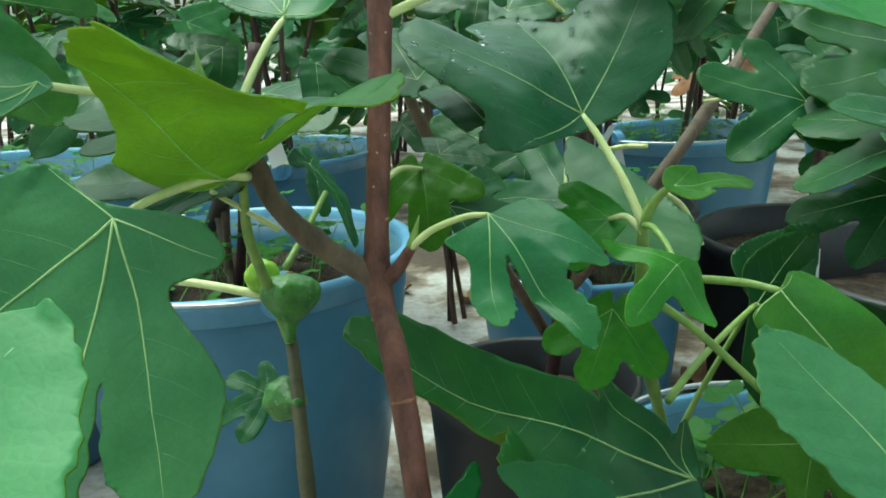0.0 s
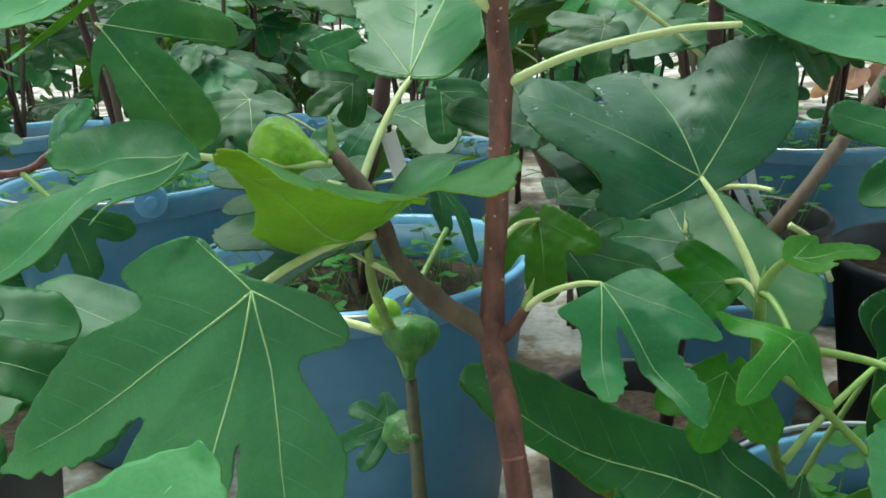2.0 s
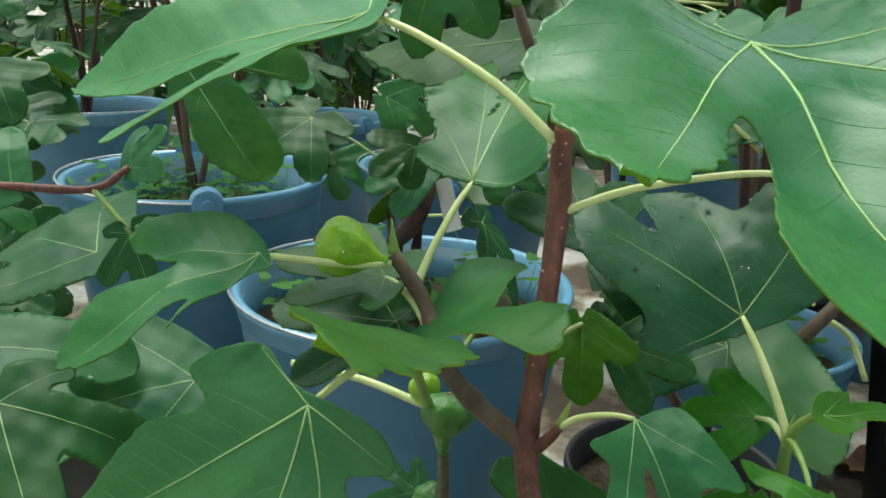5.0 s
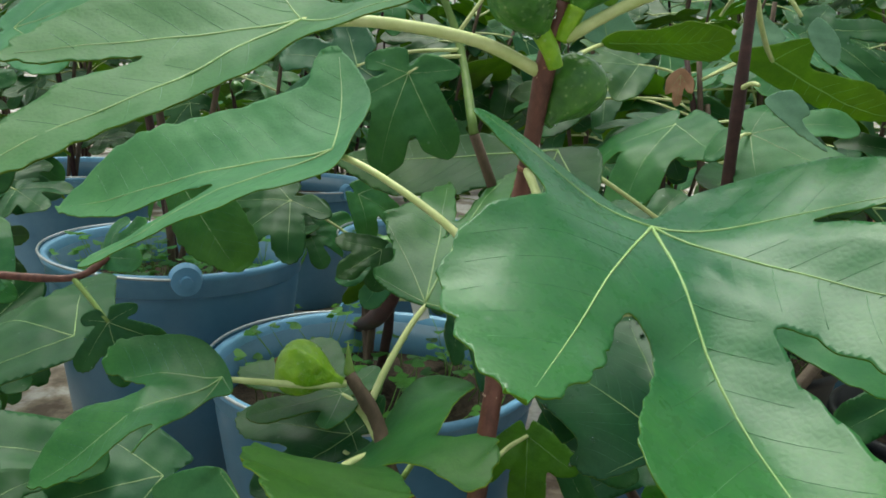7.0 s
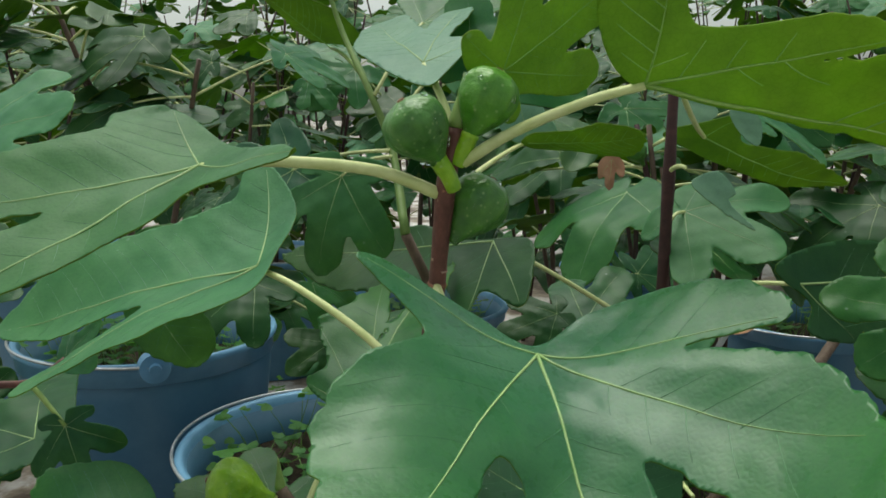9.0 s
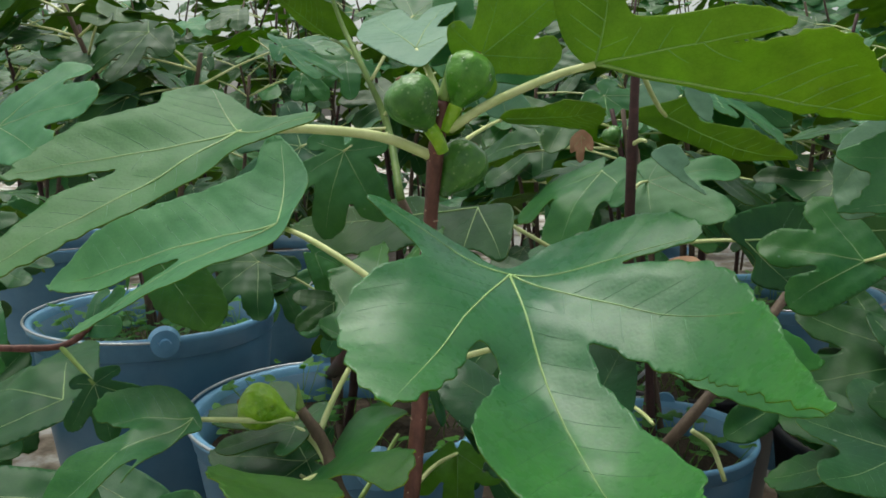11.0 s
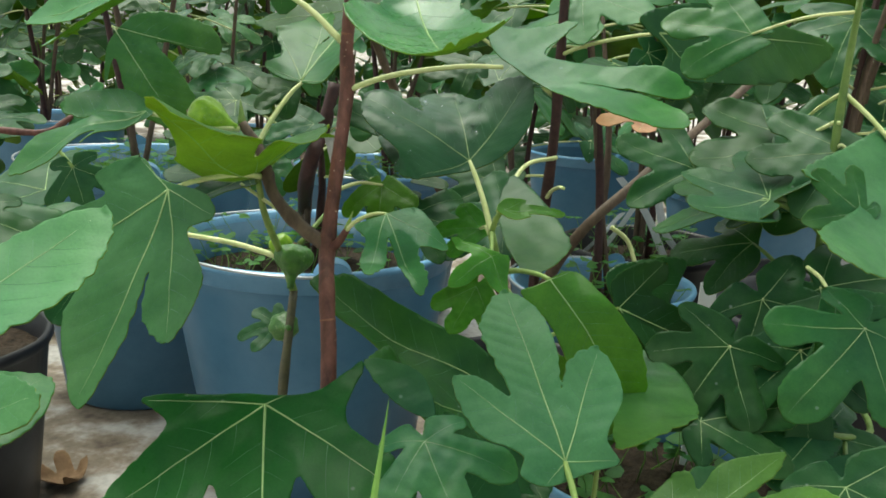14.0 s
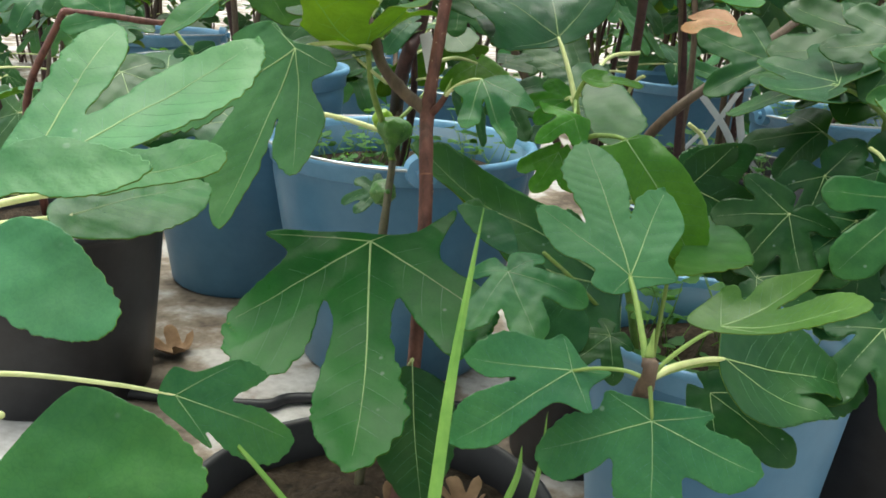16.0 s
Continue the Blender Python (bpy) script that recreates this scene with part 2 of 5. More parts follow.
def spline(points, steps):
    """A smooth line through the points (Catmull-Rom)."""
    p = [np.array(q, float) for q in points]
    if len(p) == 2:
        return [p[0] + (p[1] - p[0]) * k / steps for k in range(steps + 1)]
    p = [2 * p[0] - p[1]] + p + [2 * p[-1] - p[-2]]
    out = []
    for i in range(1, len(p) - 2):
        a, b, c, d = p[i - 1:i + 3]
        for k in range(steps):
            s = k / steps
            out.append(0.5 * (2 * b + (c - a) * s + (2 * a - 5 * b + 4 * c - d) * s * s + (3 * b - a - 3 * c + d) * s ** 3))
    out.append(p[-2])
    return out


def tube_data(line, radii, sides=8, rough=0.0, rng=None, knots=()):
    """Vertices and faces of a tube along a line; radii: at the start and the end, or one for each point."""
    line = [np.array(q, float) for q in line]
    n = len(line)
    if len(radii) == 2:
        radii = [radii[0] + (radii[1] - radii[0]) * k / (n - 1) for k in range(n)]
    verts, faces = [], []
    side = None
    for k in range(n):
        d = line[min(k + 1, n - 1)] - line[max(k - 1, 0)]
        d /= np.linalg.norm(d) + 1e-12
        if side is None:
            side = np.cross(d, (0.3, 0.9, 0.2) if abs(d[2]) > 0.8 else (0, 0, 1))
        side = side - d * (side @ d)
        side /= np.linalg.norm(side) + 1e-12
        up = np.cross(d, side)
        r = radii[k]
        for where, gain in knots:
            r *= 1 + gain * math.exp(-((k / (n - 1) - where) * 26) ** 2)
        for j in range(sides):
            a = 2 * math.pi * j / sides
            rr = r * (1 + (rng.uniform(-rough, rough) if rng else 0))
            verts.append(line[k] + (side * math.cos(a) + up * math.sin(a)) * rr)
    for k in range(n - 1):
        for j in range(sides):
            a, b = k * sides + j, k * sides + (j + 1) % sides
            faces.append((a, b, b + sides, a + sides))
    faces.append(tuple(range(sides - 1, -1, -1)))
    faces.append(tuple(range((n - 1) * sides, n * sides)))
    return verts, faces


def tube(name, points, radii, mat, parent, label="", sides=8, steps=6, rough=0.0, seed=1, knots=()):
    v, f = tube_data(spline(points, steps), radii, sides, rough, random.Random(seed), knots)
    base = np.array(parent.matrix_basis.translation) if parent is not None else np.zeros(3)
    return mesh_object(name, [q - base for q in v], f, [mat], parent, label)


# ---- fig leaves ----
def cut_sheet(gx, gy, f, height):
    """The part of a grid where f is positive, as a thin sheet with upper side, underside and rim."""
    flat, index, faces = [], {}, []

    def vert(key, x, y):
        if key not in index:
            index[key] = len(flat)
            flat.append((x, y))
        return index[key]

    for i in range(gx.shape[0] - 1):
        for j in range(gx.shape[1] - 1):
            ring = ((i, j), (i + 1, j), (i + 1, j + 1), (i, j + 1))
            inside = [f[c] > 0 for c in ring]
            if not any(inside):
                continue
            poly = []
            for k in range(4):
                a, b = ring[k], ring[(k + 1) % 4]
                if inside[k]:
                    poly.append(vert(a, gx[a], gy[a]))
                if inside[k] != inside[(k + 1) % 4]:
                    lo_, hi_ = min(a, b), max(a, b)
                    s = f[lo_] / (f[lo_] - f[hi_])
                    s = min(max(s, 0.06), 0.94)
                    poly.append(vert((lo_, hi_), gx[lo_] + s * (gx[hi_] - gx[lo_]), gy[lo_] + s * (gy[hi_] - gy[lo_])))
            if len(poly) > 2:
                faces.append(tuple(poly))
    # keep the largest connected piece
    root = list(range(len(flat)))

    def top(q):
        while root[q] != q:
            root[q] = root[root[q]]
            q = root[q]
        return q

    for poly in faces:
        for q in poly[1:]:
            root[top(q)] = top(poly[0])
    size = {}
    for poly in faces:
        size[top(poly[0])] = size.get(top(poly[0]), 0) + 1
    best = max(size, key=size.get)
    faces = [poly for poly in faces if top(poly[0]) == best]
    used = sorted({q for poly in faces for q in poly})
    again = {q: i for i, q in enumerate(used)}
    faces = [tuple(again[q] for q in poly) for poly in faces]
    flat = [flat[q] for q in used]
    xy = np.array(flat)
    z = height(xy[:, 0], xy[:, 1])
    thick = 0.0006
    n = len(flat)
    verts = [(x, y, h) for (x, y), h in zip(flat, z)] + [(x, y, h - thick) for (x, y), h in zip(flat, z)]
    edges = {}
    for poly in faces:
        for a, b in zip(poly, poly[1:] + poly[:1]):
            edges[(a, b)] = edges.get((a, b), 0) + 1
    rim = [(b, a, a + n, b + n) for (a, b) in edges if (b, a) not in edges]
    slots = [0] * len(faces) + [1] * len(faces) + [1] * len(rim)
    return (verts, faces + [tuple(q + n for q in reversed(poly)) for poly in faces] + rim, slots)


def place(centre, along, normal):
    x = Vector(along).normalized()
    z = Vector(normal)
    z = (z - x * z.dot(x)).normalized()
    y = z.cross(x)
    m = Matrix((x, y, z)).transposed().to_4x4()
    m.translation = centre
    return m


def dress_leaf(plant, centre, along, normal, data, tint, stem, label, thin, sag, under, stalk, rib=None):
    """Links a blade with its veins to a plant, and its stalk."""
    blade, main, side = data
    m = place(centre, along, normal)
    base = Matrix.Translation(-plant.location)
    ob = mesh_object("leaf", blade[0], blade[1], [TOP[tint], under or (UNDER_YOUNG if tint == "young" else UNDER)], plant, label, blade[2])
    ob.matrix_local = base @ m
    mesh_object("vein", main[0], main[1], [rib or VEIN], ob)
    tagged(mesh_object("side_vein", side[0], side[1], [rib or SIDE_VEIN], ob), "", "", "", "stuff")
    if stem is not None:
        a, b = np.array(stem, float), np.array(centre, float)
        foot = b - np.array(m.to_3x3().col[2]) * 0.001
        bow = np.array((0, 0, sag))
        c1 = a + (b - a) * 0.3 + bow * 0.9
        c2 = a + (b - a) * 0.72 + bow * 0.7
        tube("petiole", (a, c1, c2, foot), (thin * 1.25, thin * 0.85), stalk or (PETIOLE if tint != "young" else SHOOT), plant, sides=8, steps=5)
    return ob


leaf_count = 0


def margin_line(knots, steps, seed, big):
    """The toothed outline of a blade: a smooth closed line through its lobe tips and sinuses."""
    p = np.array([(r * math.cos(radians(a)), r * math.sin(radians(a))) for _, a, r, _ in knots]) * 0.001
    n = len(p)
    out = []
    for i in range(n):
        a, b, c, d = p[i - 1], p[i], p[(i + 1) % n], p[(i + 2) % n]
        span = np.linalg.norm(c - b) + 1e-9
        ta = (c - a) * span / (np.linalg.norm(c - b) + np.linalg.norm(b - a) + 1e-9)
        tc = (d - b) * span / (np.linalg.norm(d - c) + np.linalg.norm(c - b) + 1e-9)
        for k in range(steps):
            s = k / steps
            h1, h2, h3 = 2 * s ** 3 - 3 * s ** 2 + 1, s ** 3 - 2 * s ** 2 + s, s ** 3 - s ** 2
            out.append(h1 * b + (1 - h1) * c + h2 * ta + h3 * tc)
    out = np.array(out)
    nxt, prv = np.roll(out, -1, 0), np.roll(out, 1, 0)
    tang = nxt - prv
    tang /= np.linalg.norm(tang, axis=1)[:, None] + 1e-9
    run = np.cumsum(np.linalg.norm(out - prv, axis=1))
    area = np.sum(out[:, 0] * nxt[:, 1] - nxt[:, 0] * out[:, 1])
    outward = np.stack((tang[:, 1], -tang[:, 0]), 1) * (1 if area > 0 else -1)
    rng = random.Random(seed)
    ph = [rng.uniform(0, 6.28) for _ in range(3)]
    count = max(8, int(run[-1] / (0.085 * big)))
    phase = np.pi * count * run / run[-1] + 0.9 * np.sin(2 * np.pi * 5 * run / run[-1] + ph[0])
    tooth = 0.017 * big * (np.abs(np.sin(phase)) - 0.6) * (0.7 + 0.5 * np.sin(2 * np.pi * 3 * run / run[-1] + ph[1]))
    tooth = tooth + 0.004 * big * np.sin(5.3 * phase + ph[2])
    tooth = tooth * np.clip(np.linalg.norm(out, axis=1) / big * 2.2 - 0.45, 0, 1)
    return out + outward * tooth[:, None]


def smooth_sheet(points, heights):
    """A thin-plate surface through scattered heights."""
    pts, h = np.array(points, float), np.array(heights, float)
    s, n = np.abs(pts).max(), len(h)
    p = pts / s

    def kernel(r2):
        return r2 * np.log(r2 + 1e-9)

    k = kernel(((p[:, None] - p[None]) ** 2).sum(-1)) + np.eye(n) * 4e-3
    q = np.c_[np.ones(n), p]
    c = np.linalg.solve(np.block([[k, q], [q.T, np.zeros((3, 3))]]), np.r_[h, 0, 0, 0])

    def sheet(x, y):
        g = np.stack((np.asarray(x, float), np.asarray(y, float)), -1) / s
        return kernel(((g[..., None, :] - p) ** 2).sum(-1)) @ c[:n] + c[n] + g @ c[n + 1:]

    return sheet


def lobed_data(knots, seed, cells, ruffle=1.0, lift=0.0004, side_r=0.0015, puff=0.0012, fold_up=0.10, vein_r=0.0044):
    """Blade, main veins and side veins of a leaf given by its margin: knots (lobe tip or not, degrees, mm from the foot, mm of rise)."""
    rng = random.Random(seed)
    ph = [rng.uniform(0, 6.28) for _ in range(6)]
    big = max(k[2] for k in knots) * 0.001
    tips = [(radians(a), r * 0.001) for t, a, r, _ in knots if t]
    line = margin_line(knots, 14, seed, big)
    sheet = smooth_sheet([(0, 0)] + [(r * 0.001 * math.cos(radians(a)), r * 0.001 * math.sin(radians(a))) for _, a, r, _ in knots], [0] + [h * 0.001 for *_, h in knots])
    la, lb = line, np.roll(line, -1, 0)

    def field(x, y):
        x, y = np.asarray(x, float), np.asarray(y, float)
        shape = x.shape
        x, y = x.ravel(), y.ravel()
        best = np.full(len(x), 1e9)
        inside = np.zeros(len(x), bool)
        for (ax_, ay_), (bx, by) in zip(la, lb):
            dx, dy = bx - ax_, by - ay_
            t = np.clip(((x - ax_) * dx + (y - ay_) * dy) / (dx * dx + dy * dy + 1e-15), 0, 1)
            best = np.minimum(best, (x - ax_ - t * dx) ** 2 + (y - ay_ - t * dy) ** 2)
            if abs(dy) > 1e-15:
                hit = ((ay_ > y) != (by > y)) & (x < dx * (y - ay_) / dy + ax_)
                inside ^= hit
        d = np.sqrt(best)
        return np.where(inside, d, -d).reshape(shape)

    def height(x, y):
        x, y = np.asarray(x, float), np.asarray(y, float)
        rho, th = np.hypot(x, y), np.arctan2(y, x)
        fold = np.zeros_like(x) + big
        quilt = np.zeros_like(x)
        for a, l in tips:
            u, v = x * math.cos(a) + y * math.sin(a), -x * math.sin(a) + y * math.cos(a)
            gap = 0.74 * l / max(4, int(l / big * 9))
            wave = (np.abs(u) - 0.70 * np.abs(v) - 0.14 * l - np.where(v > 0, 0.25, 0.0) * gap) / gap
            near_ = (np.abs(v) < fold) & (u > 0) & (u < 1.05 * l)
            quilt = np.where(near_, np.sin(np.pi * wave) ** 2 * np.clip(np.abs(v) / (0.05 * big), 0, 1), quilt)
            fold = np.minimum(fold, np.where((u > -0.05 * big) & (u < l), np.sqrt(v * v + (0.035 * big) ** 2), big))
        fold = np.minimum(fold, 0.16 * big)
        s = rho / big
        z = sheet(x, y) + fold_up * (fold - 0.035 * big) * np.clip(s * 3, 0, 1) + puff * big * quilt
        z = z + ruffle * big * (0.012 * s * np.sin(9 * x / big + ph[2]) * np.sin(8 * y / big + ph[3]) + 0.008 * s * s * np.sin(th * 11 + ph[4]))
        return z + ruffle * 0.003 * big * np.sin(26 * x / big + ph[5]) * np.sin(24 * y / big + ph[0])

    lo, hi = line.min(0) - 0.01 * big, line.max(0) + 0.01 * big
    step = max(hi - lo) / cells
    nx, ny = int((hi[0] - lo[0]) / step) + 2, int((hi[1] - lo[1]) / step) + 2
    gx, gy = np.meshgrid(lo[0] + step * np.arange(nx), lo[1] + step * np.arange(ny), indexing="ij")
    blade = cut_sheet(gx, gy, field(gx, gy), height)
    main, side = ([], []), ([], [])

    def add(store, xs, ys, r0, r1, sides):
        hs = height(xs, ys) - 0.0003 + lift * 0.8
        v, fc = tube_data(list(zip(xs, ys, hs)), (r0, r1), sides)
        base = len(store[0])
        store[0].extend(v)
        store[1].extend(tuple(q + base for q in poly) for poly in fc)

    for a, l in tips:
        us = np.linspace(0.0, l * 0.94, 14)
        wob = 0.02 * l * np.sin(us / l * 4 + ph[2] + a) * (us / l)
        vx, vy = us * math.cos(a) - wob * math.sin(a), us * math.sin(a) + wob * math.cos(a)
        keep = field(vx, vy) > -0.002 * big
        stop = len(keep) if keep[1:].all() else int(np.argmin(keep[1:])) + 1
        if stop < 3:
            continue
        add(main, vx[:stop], vy[:stop], vein_r * big * (0.45 + 0.55 * l / big), 0.0005 * big, 6)
        count = max(4, int(l / big * 9))
        for sgn in (1, -1):
            for q in range(count):
                u0 = l * (0.14 + 0.74 * (q + 0.25 * (sgn > 0)) / count)
                vs = np.linspace(0, 0.45 * big, 20)
                uu = u0 + 0.62 * vs + 1.2 * vs * vs / big
                xs_, ys_ = uu * math.cos(a) - sgn * vs * math.sin(a), uu * math.sin(a) + sgn * vs * math.cos(a)
                on = field(xs_, ys_) > 0.022 * big
                for b, m in tips:
                    if b != a:
                        on &= ~((np.abs(-xs_ * math.sin(b) + ys_ * math.cos(b)) < np.abs(vs)) & (xs_ * math.cos(b) + ys_ * math.sin(b) > 0))
                end = len(on) if on.all() else int(np.argmin(on))
                if end >= 4:
                    add(side, xs_[:end], ys_[:end], side_r * big, side_r * 0.5 * big, 4)
    return blade, main, side


def lobed_leaf(plant, centre, along, normal, knots, tint="mid", stem=None, ruffle=1.0, cells=80, label="", thin=0.0017, sag=0.004, lift=0.0004, side_r=0.0008, puff=0.0012, under=None, stalk=None, fold_up=0.10, vein_r=0.0044):
    """A large leaf shaped by its margin, with its veins, and its stalk from a point of the plant."""
    global leaf_count
    leaf_count += 1
    return dress_leaf(plant, centre, along, normal, lobed_data(knots, leaf_count, cells, ruffle, lift, side_r, puff, fold_up, vein_r), tint, stem, label, thin, sag, under, stalk, RIB if lift < 0 else None)


def lobe_knots(lobes):
    """Margin knots of a leaf given by its lobes: degrees from the middle lobe, length, rise of the tip, in metres."""
    tips = sorted((a, l * 1000, h * 1000) for a, l, h in lobes)
    (a, l, h), (z, m, g) = tips[0], tips[-1]
    out = [(0, max(-165, a - 62), 0.4 * l, 0), (0, max(-150, a - 34), 0.62 * l, h * 0.3)]
    for k, (a, l, h) in enumerate(tips):
        gaps = [abs(a - q[0]) for q in tips if q[0] != a]
        wide = min(13.0, 0.3 * min(gaps + [60]))
        out += [(0, a - wide, 0.86 * l, h * 0.7), (1, a, l, h), (0, a + wide, 0.86 * l, h * 0.7)]
        if k + 1 < len(tips):
            b, n, _ = tips[k + 1]
            depth = (0.58 if b - a > 32 else 0.8) * min(l, n)
            out.append((0, (a * n + b * l) / (l + n), depth, 0))
    return out + [(0, min(150, z + 34), 0.62 * m, g * 0.3), (0, min(165, z + 62), 0.4 * m, 0), (0, 180, 5, 0)]


def leaf(plant, centre, along, normal, lobes, tint="mid", stem=None, **more):
    """A leaf given by its lobes."""
    return lobed_leaf(plant, centre, along, normal, lobe_knots(lobes), tint, stem, **more)


# leaves that many plants share
GENERIC = []


def fig_leaf_knots(rg, lobes):
    """Margin knots of a common fig leaf, 100 mm long, with rounded lobes and keyhole sinuses."""
    tips = [(0, 100)]
    for sgn in (1, -1):
        tips.append((sgn * rg.uniform(42, 54), rg.uniform(74, 94)))
        if lobes > 3:
            tips.append((sgn * rg.uniform(94, 112), rg.uniform(44, 62)))
    tips.sort()
    out = [(0, -158, 24, 0)]
    for k, (a, l) in enumerate(tips):
        drop = rg.uniform(-0.26, 0.06) * l
        wide = rg.uniform(11, 15) * (1.0 if lobes > 3 else 1.25)
        out += [(0, a - wide, 0.86 * l, drop * 0.7), (1, a, l, drop), (0, a + wide, 0.86 * l, drop * 0.7)]
        if k + 1 < len(tips):
            b, m = tips[k + 1]
            mid_, depth = (a * m + b * l) / (l + m), rg.uniform(0.42, 0.66) * min(l, m)
            out += [(0, mid_ - 3.5, depth * 1.12, 0), (0, mid_, depth, 0), (0, mid_ + 3.5, depth * 1.12, 0)]
    return out + [(0, 158, 24, 0), (0, 180, 7, 0)]


for k in range(12):
    rg = random.Random(100 + k)
    GENERIC.append(lobed_data(fig_leaf_knots(rg, 5 if k % 3 else 3), 300 + k, 34, 1.8, 0.0004, 0.0012, 0.002, 0.12))
GENERIC_MESH = {}


def generic_mesh(k, tint):
    if (k, tint) not in GENERIC_MESH:
        blade, main, side = GENERIC[k]
        a = bpy.data.meshes.new("leaf")
        a.from_pydata([tuple(v) for v in blade[0]], [], blade[1])
        a.materials.append(TOP[tint])
        a.materials.append({"dead": TOP[tint], "young": UNDER_YOUNG}.get(tint, UNDER))
        a.polygons.foreach_set("material_index", blade[2])
        a.polygons.foreach_set("use_smooth", [True] * len(a.polygons))
        b = bpy.data.meshes.new("vein")
        b.from_pydata([tuple(v) for v in main[0]], [], main[1])
        b.materials.append(VEIN)
        GENERIC_MESH[(k, tint)] = a, b
    return GENERIC_MESH[(k, tint)]


def shared_leaf(plant, centre, along, normal, size, k, tint, stem=None, thin=0.0014, sag=0.004):
    a, b = generic_mesh(k, tint)
    ob = new("leaf", a)
    ob.parent = plant
    ob.matrix_local = Matrix.Translation(-plant.location) @ place(centre, along, normal) @ Matrix.Diagonal((size / 0.1, size / 0.1, size / 0.1, 1))
    v = new("vein", b)
    v.parent = ob
    if stem is not None:
        p, q = np.array(stem, float), np.array(centre, float)
        c = p + (q - p) * 0.5 + np.array((0, 0, sag))
        tube("petiole", (p, c, q), (thin * 1.2, thin * 0.8), PETIOLE, plant, sides=6, steps=4)
    return ob


def fig(plant, neck, way, length, width, seed=0, skin=None, part_neck=0.27):
    """A green fig: pear-shaped, ribbed, on a short neck at a point of the plant, pointing along way."""
    rng = random.Random(seed)
    rows, cols = 18, 28
    verts, faces = [], []
    for i in range(rows + 1):
        s = i / rows
        if s < part_neck:
            r = 0.18 + 0.07 * (s / part_neck) ** 2
        else:
            q = (s - part_neck) / (1 - part_neck)
            r = 0.25 + (1 - 0.25) * math.sin(min(q / 0.62, 1) * math.pi / 2) ** 1.1 if q < 0.62 else math.sqrt(max(0.0, 1 - ((q - 0.62) / 0.385) ** 2.3))
        for j in range(cols):
            a = 2 * math.pi * j / cols
            rib = 1 + 0.055 * math.cos(7 * a + 0.6 * math.sin(3 * s)) * min(1, s * 2.5)
            verts.append((width / 2 * r * rib * math.cos(a), width / 2 * r * rib * math.sin(a), length * s))
    for i in range(rows):
        for j in range(cols):
            a, b = i * cols + j, i * cols + (j + 1) % cols
            faces.append((a, b, b + cols, a + cols))
    faces.append(tuple(range(cols - 1, -1, -1)))
    faces.append(tuple(range(rows * cols, (rows + 1) * cols)))
    ob = mesh_object("fig", verts, faces, [skin or FIG], plant)
    d = Vector(way).normalized()
    m = d.to_track_quat("Z", "Y").to_matrix().to_4x4()
    m.translation = Vector(neck)
    ob.matrix_local = Matrix.Translation(-plant.location) @ m
    eye = bmesh.new()
    bmesh.ops.create_cone(eye, cap_ends=True, segments=10, radius1=width * 0.09, radius2=width * 0.05, depth=width * 0.06)
    me = bpy.data.meshes.new("fig_eye")
    eye.to_mesh(me)
    eye.free()
    me.materials.append(LITTER)
    e = new("fig_eye", me)
    e.parent = ob
    e.location = (0, 0, length * 0.998)
    return ob


def bud(plant, foot, way, length, mat):
    p = np.array(foot, float)
    d = np.array(way, float)
    d /= np.linalg.norm(d)
    tube("bud", (p, p + d * length * 0.35, p + d * length), (length * 0.16, length * 0.17, length * 0.15, length * 0.12, length * 0.08, length * 0.05, length * 0.015), mat, plant, sides=8, steps=3)


# ---- pots ----
def lathe(profile, segs, wob=0.0, seed=0):
    rng = random.Random(seed)
    ph = [rng.uniform(0, 6.28) for _ in range(3)]
    verts, faces = [], []
    for r, z in profile:
        for j in range(segs):
            a = 2 * math.pi * j / segs
            k = 1 + wob * (math.sin(3 * a + ph[0]) + 0.6 * math.sin(7 * a + ph[1] + z * 20) + 0.4 * math.sin(13 * a + ph[2] - z * 35))
            verts.append((r * k * math.cos(a), r * k * math.sin(a), z))
    for i in range(len(profile) - 1):
        for j in range(segs):
            a, b = i * segs + j, i * segs + (j + 1) % segs
            faces.append((a, b, b + segs, a + segs))
    return verts, faces


def soil_data(r, z, seed):
    verts, faces = [], []
    rings, segs = 9, 40
    for i in range(rings + 1):
        for j in range(segs):
            a = 2 * math.pi * j / segs
            rr = r * i / rings
            x, y = rr * math.cos(a), rr * math.sin(a)
            h = noise.noise((x * 22 + seed, y * 22, 0.3)) * 0.013 + noise.noise((x * 70 + seed, y * 70, 1.3)) * 0.006
            verts.append((x, y, z + h * (1 if i < rings else 0.2) + 0.012 * (1 - i / rings)))
    for i in range(rings):
        for j in range(segs):
            a, b = i * segs + j, i * segs + (j + 1) % segs
            faces.append((a, b, b + segs, a + segs))
    return verts, faces


